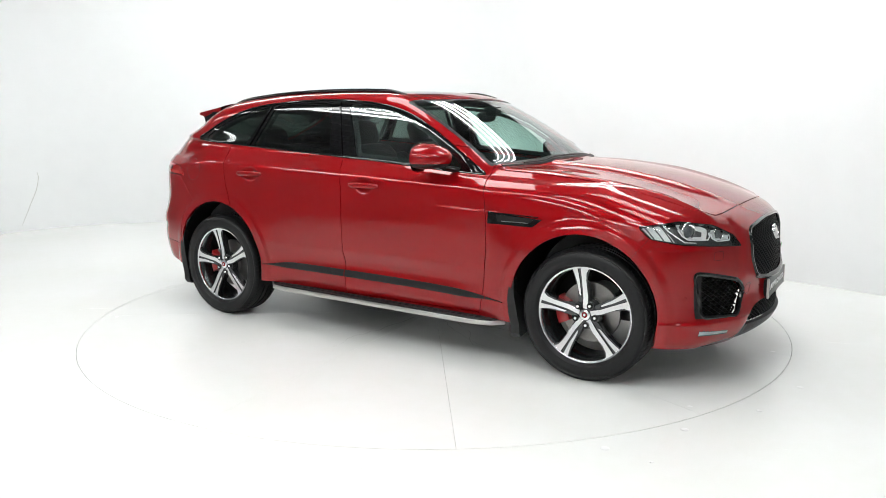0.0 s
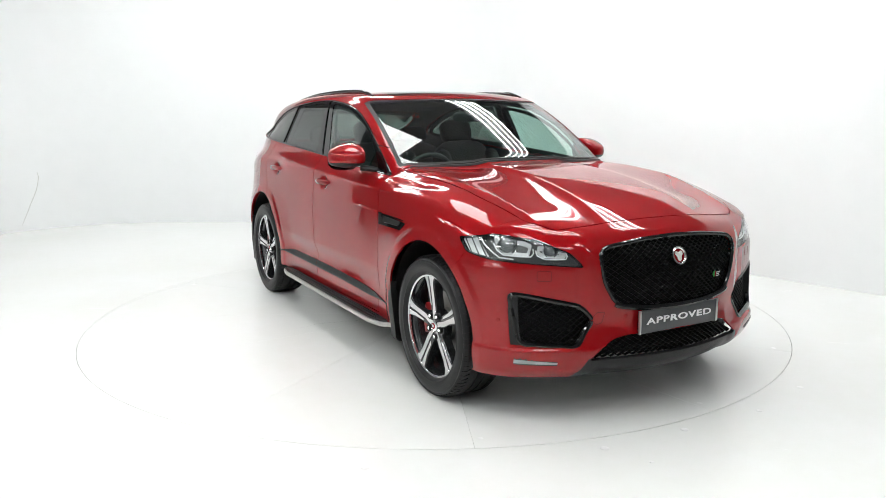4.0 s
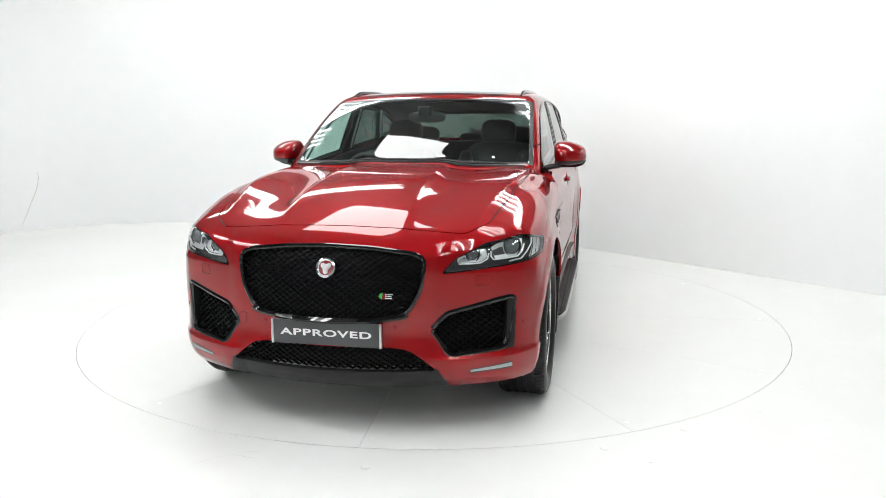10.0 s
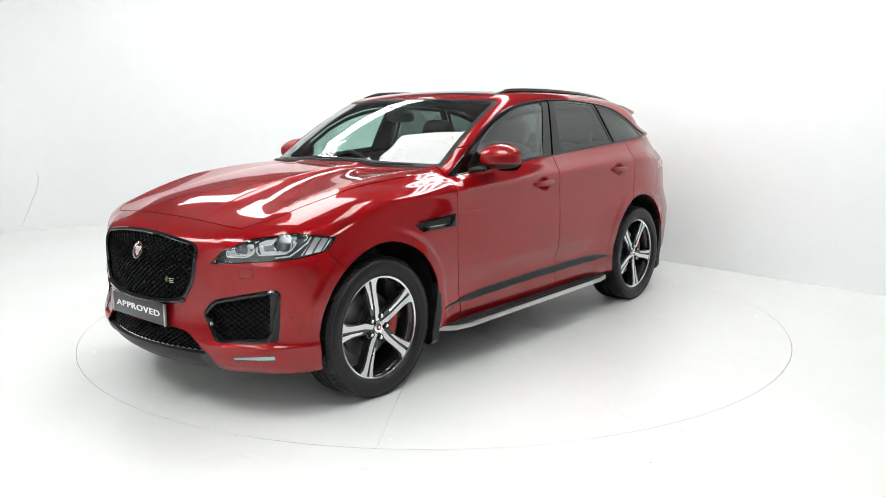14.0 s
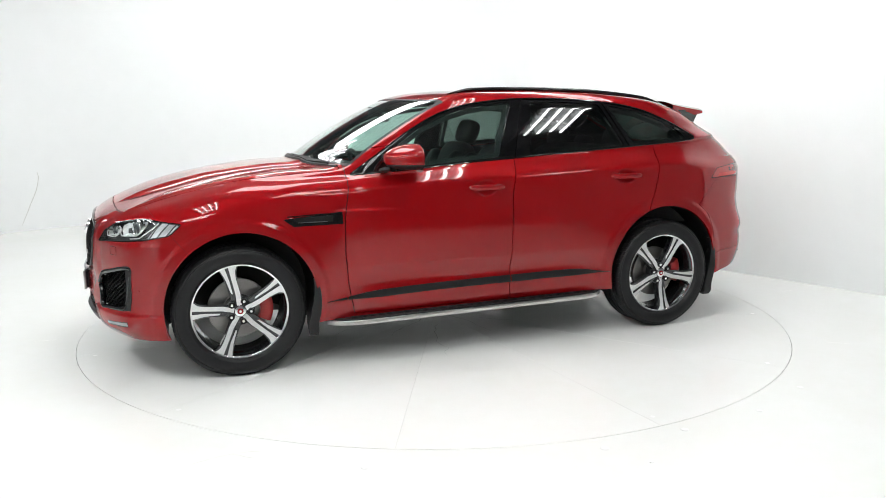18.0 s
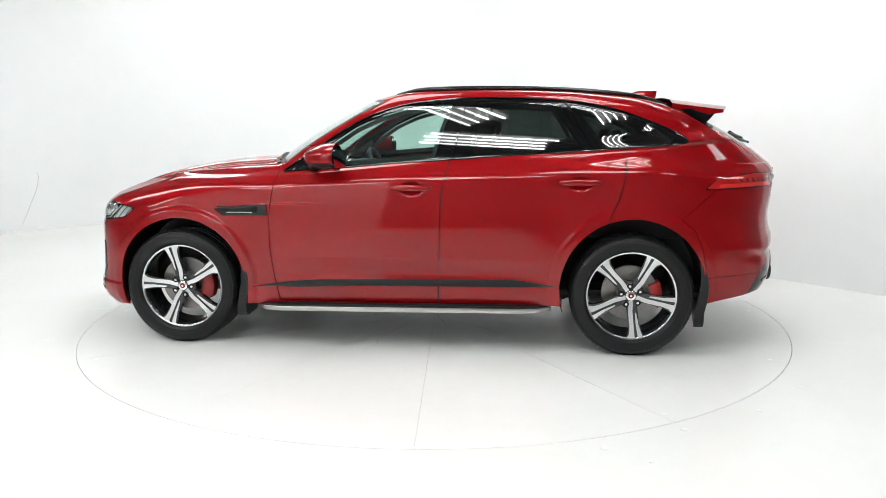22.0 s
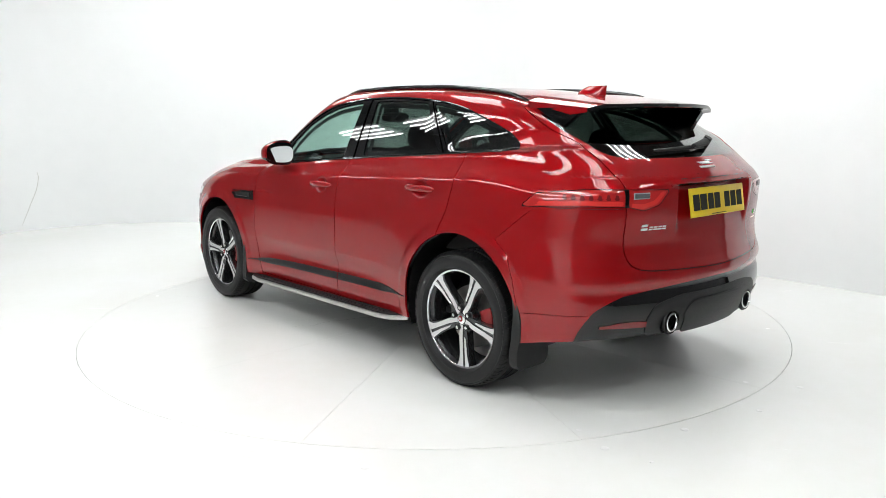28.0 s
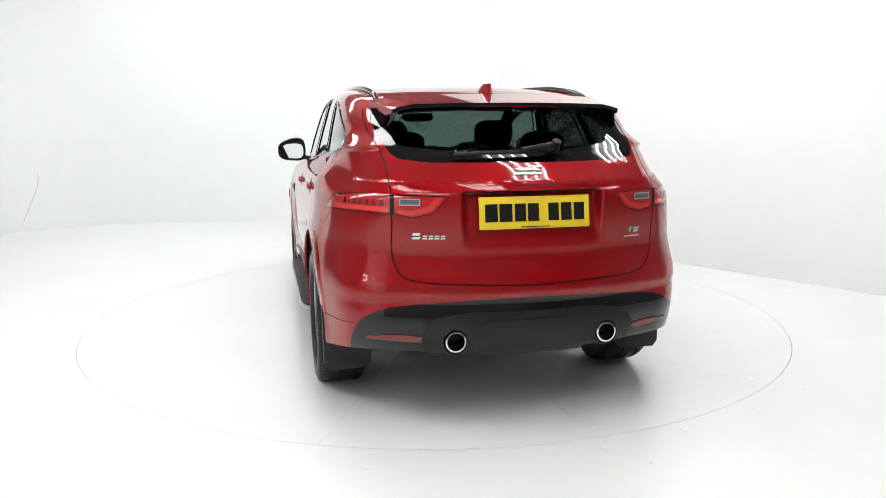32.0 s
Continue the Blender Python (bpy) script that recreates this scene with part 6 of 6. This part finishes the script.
for (x, y, ang, ln, w) in ((-1.05, -2.62, 0.9, 0.35, 0.004), (-0.95, -2.50, 0.1, 0.2, 0.003), (-1.55, -2.9, 0.5, 0.22, 0.003), (-2.75, 0.1, 0.35, 0.3, 0.003), (-2.65, -0.75, 0.25, 0.14, 0.003),
                           (2.55, -0.9, -0.2, 0.16, 0.003), (0.25, -2.95, -0.9, 0.3, 0.003), (2.9, 0.6, 0.0, 0.12, 0.003), (0.62, -3.3, -0.3, 0.16, 0.003), (-3.3, -1.1, -0.8, 0.3, 0.003), (1.5, -2.5, 0.3, 0.06, 0.004), (-2.35, 0.75, 0.3, 0.25, 0.003)):
    scuff(wander(x, y, ang, ln), w, 0.0015, M_FAINT, "floor_scuff", "faint grey scuff on the white floor")
for (x, y, r) in ((0.75, -2.48, 0.022), (1.17, -2.28, 0.02), (1.62, -2.05, 0.016), (-0.3, -2.65, 0.02), (0.92, -2.62, 0.012), (1.98, -1.72, 0.018)):
    ob = part("floor_fixing", lathe_bm([(0.0, 0.0012), (r * 0.5, 0.0012), (r * 0.85, 0.0022), (r, 0.0004)], 18, "z"), M_FIXING, None, at=pose(x, y, 0))
    tagged(ob, label="small round painted floor fixing", category="fixing", kind="structure")

# crack in the backdrop, where plaster has opened
def wall_mark(pts, width, label):
    bm = bmesh.new()
    prev = None
    for i, (x, y, z) in enumerate(pts):
        w = width * (0.35 + 0.65 * math.sin(math.pi * (i + 0.5) / len(pts)))
        cur = [bm.verts.new((x - w * 0.9, y - w * 0.4, z)), bm.verts.new((x + w * 0.9, y + w * 0.4, z))]
        if prev:
            bm.faces.new((prev[0], prev[1], cur[1], cur[0]))
        prev = cur
    ob = part("wall_crack", bm, M_FAINT, wall_back, label, smooth=False)
    return ob


def bowed(z, y):
    """A point on the rounded end of the backdrop, a hair in front of it."""
    return (-3.75 - math.sqrt(1.992**2 - (y - 3.15) ** 2), y, z)


wall_mark([bowed(z, y) for z, y in ((0.76, 4.49), (0.69, 4.50), (0.61, 4.488), (0.52, 4.468), (0.43, 4.436), (0.34, 4.40), (0.252, 4.368), (0.16, 4.33), (0.08, 4.296))], 0.005, "thin grey crack in the wall")
wall_mark([bowed(z, y) for z, y in ((0.030, 4.25), (0.036, 4.20), (0.034, 4.14), (0.042, 4.085), (0.038, 4.04))], 0.012, "chipped paint at the foot of the wall")

# ---- parts that belong to another part of the car ----
def middle(ob):
    """Middle of a mesh in the car's space."""
    co = np.empty(len(ob.data.vertices) * 3)
    ob.data.vertices.foreach_get("co", co)
    co = co.reshape(-1, 3)
    return ob.matrix_basis @ Vector((co.min(0) + co.max(0)) / 2)


def nest(owner, *members):
    """Hangs parts under the nearest part of the given kind."""
    kin = [ob for ob in car.children if ob.type == "MESH"]
    owners = [(ob, middle(ob)) for ob in kin if ob.name.split(".")[0] == owner]
    for ob in kin:
        if ob.name.split(".")[0] in members and ob.name.split(".")[0] != owner:
            m = middle(ob)
            best = min(owners, key=lambda o: (o[1] - m).length)[0]
            ob.matrix_basis = best.matrix_basis.inverted() @ ob.matrix_basis
            ob.parent = best


for rim in [ob for ob in car.children if ob.name.split(".")[0] == "lamp_rim"]:
    lamps = [ob for ob in car.children if ob.name.split(".")[0] in ("headlight", "tail_light")]
    rim.parent = min(lamps, key=lambda o: (middle(o) - middle(rim)).length)
nest("front_door", "front_window", "front_window_frame", "front_door_card")
nest("rear_door", "rear_door_window", "rear_window_frame", "rear_door_card")
nest("door_handle", "handle_foot")
nest("tailgate", "rear_window", "tailgate_lining", "plate_light_bar")
nest("wiper_arm", "rear_wiper", "wiper_pivot")
nest("headlight", "lamp_housing", "reflector_bowl", "side_reflector", "side_rib", "projector", "projector_ring", "light_guide")
nest("tail_light", "lamp_strip", "lamp_tooth", "reverse_lamp", "reverse_lamp_frame")
nest("side_intake", "intake_net", "intake_frame", "intake_blade")
nest("grille", "grille_net", "grille_frame", "grille_lower_trim")
nest("lower_grille", "lower_grille_net")
nest("front_bumper", "parking_sensor", "washer_cover", "tow_cover", "front_lip")
nest("strip_frame", "front_light_strip")
nest("front_plate", "lettering", "plate_end", "plate_holder")
nest("rear_plate", "plate_bar", "plate_foot_bar")
nest("round_badge", "badge_disc", "badge_mark")
nest("rear_diffuser", "diffuser_panel", "rear_reflector")
nest("exhaust_tip", "exhaust_inside", "exhaust_recess")
nest("roof_spoiler", "spoiler_underside", "spoiler_side", "brake_strip")
nest("wing_vent", "vent_slot", "vent_bar", "vent_frame")
nest("running_board", "tread_rib", "edge_strip", "bracket")
nest("steering_wheel", "wheel_boss", "wheel_spoke", "steering_column")
nest("dashboard", "screen_panel", "instrument_hood")
nest("windscreen", "screen_edge")
nest("interior_mirror", "mirror_stalk")



def motions():
    turn = [(float(t), TURN_START + TURN_RATE * t) for t in range(0, 33)]
    walk(car, [(t, pose(0, 0, 0, 0, 0, a) @ pose(CAR_X, CAR_Y, 0)) for t, a in turn])
    walk(turntable, [(t, pose(0, 0, 0, 0, 0, a)) for t, a in turn])


motions()
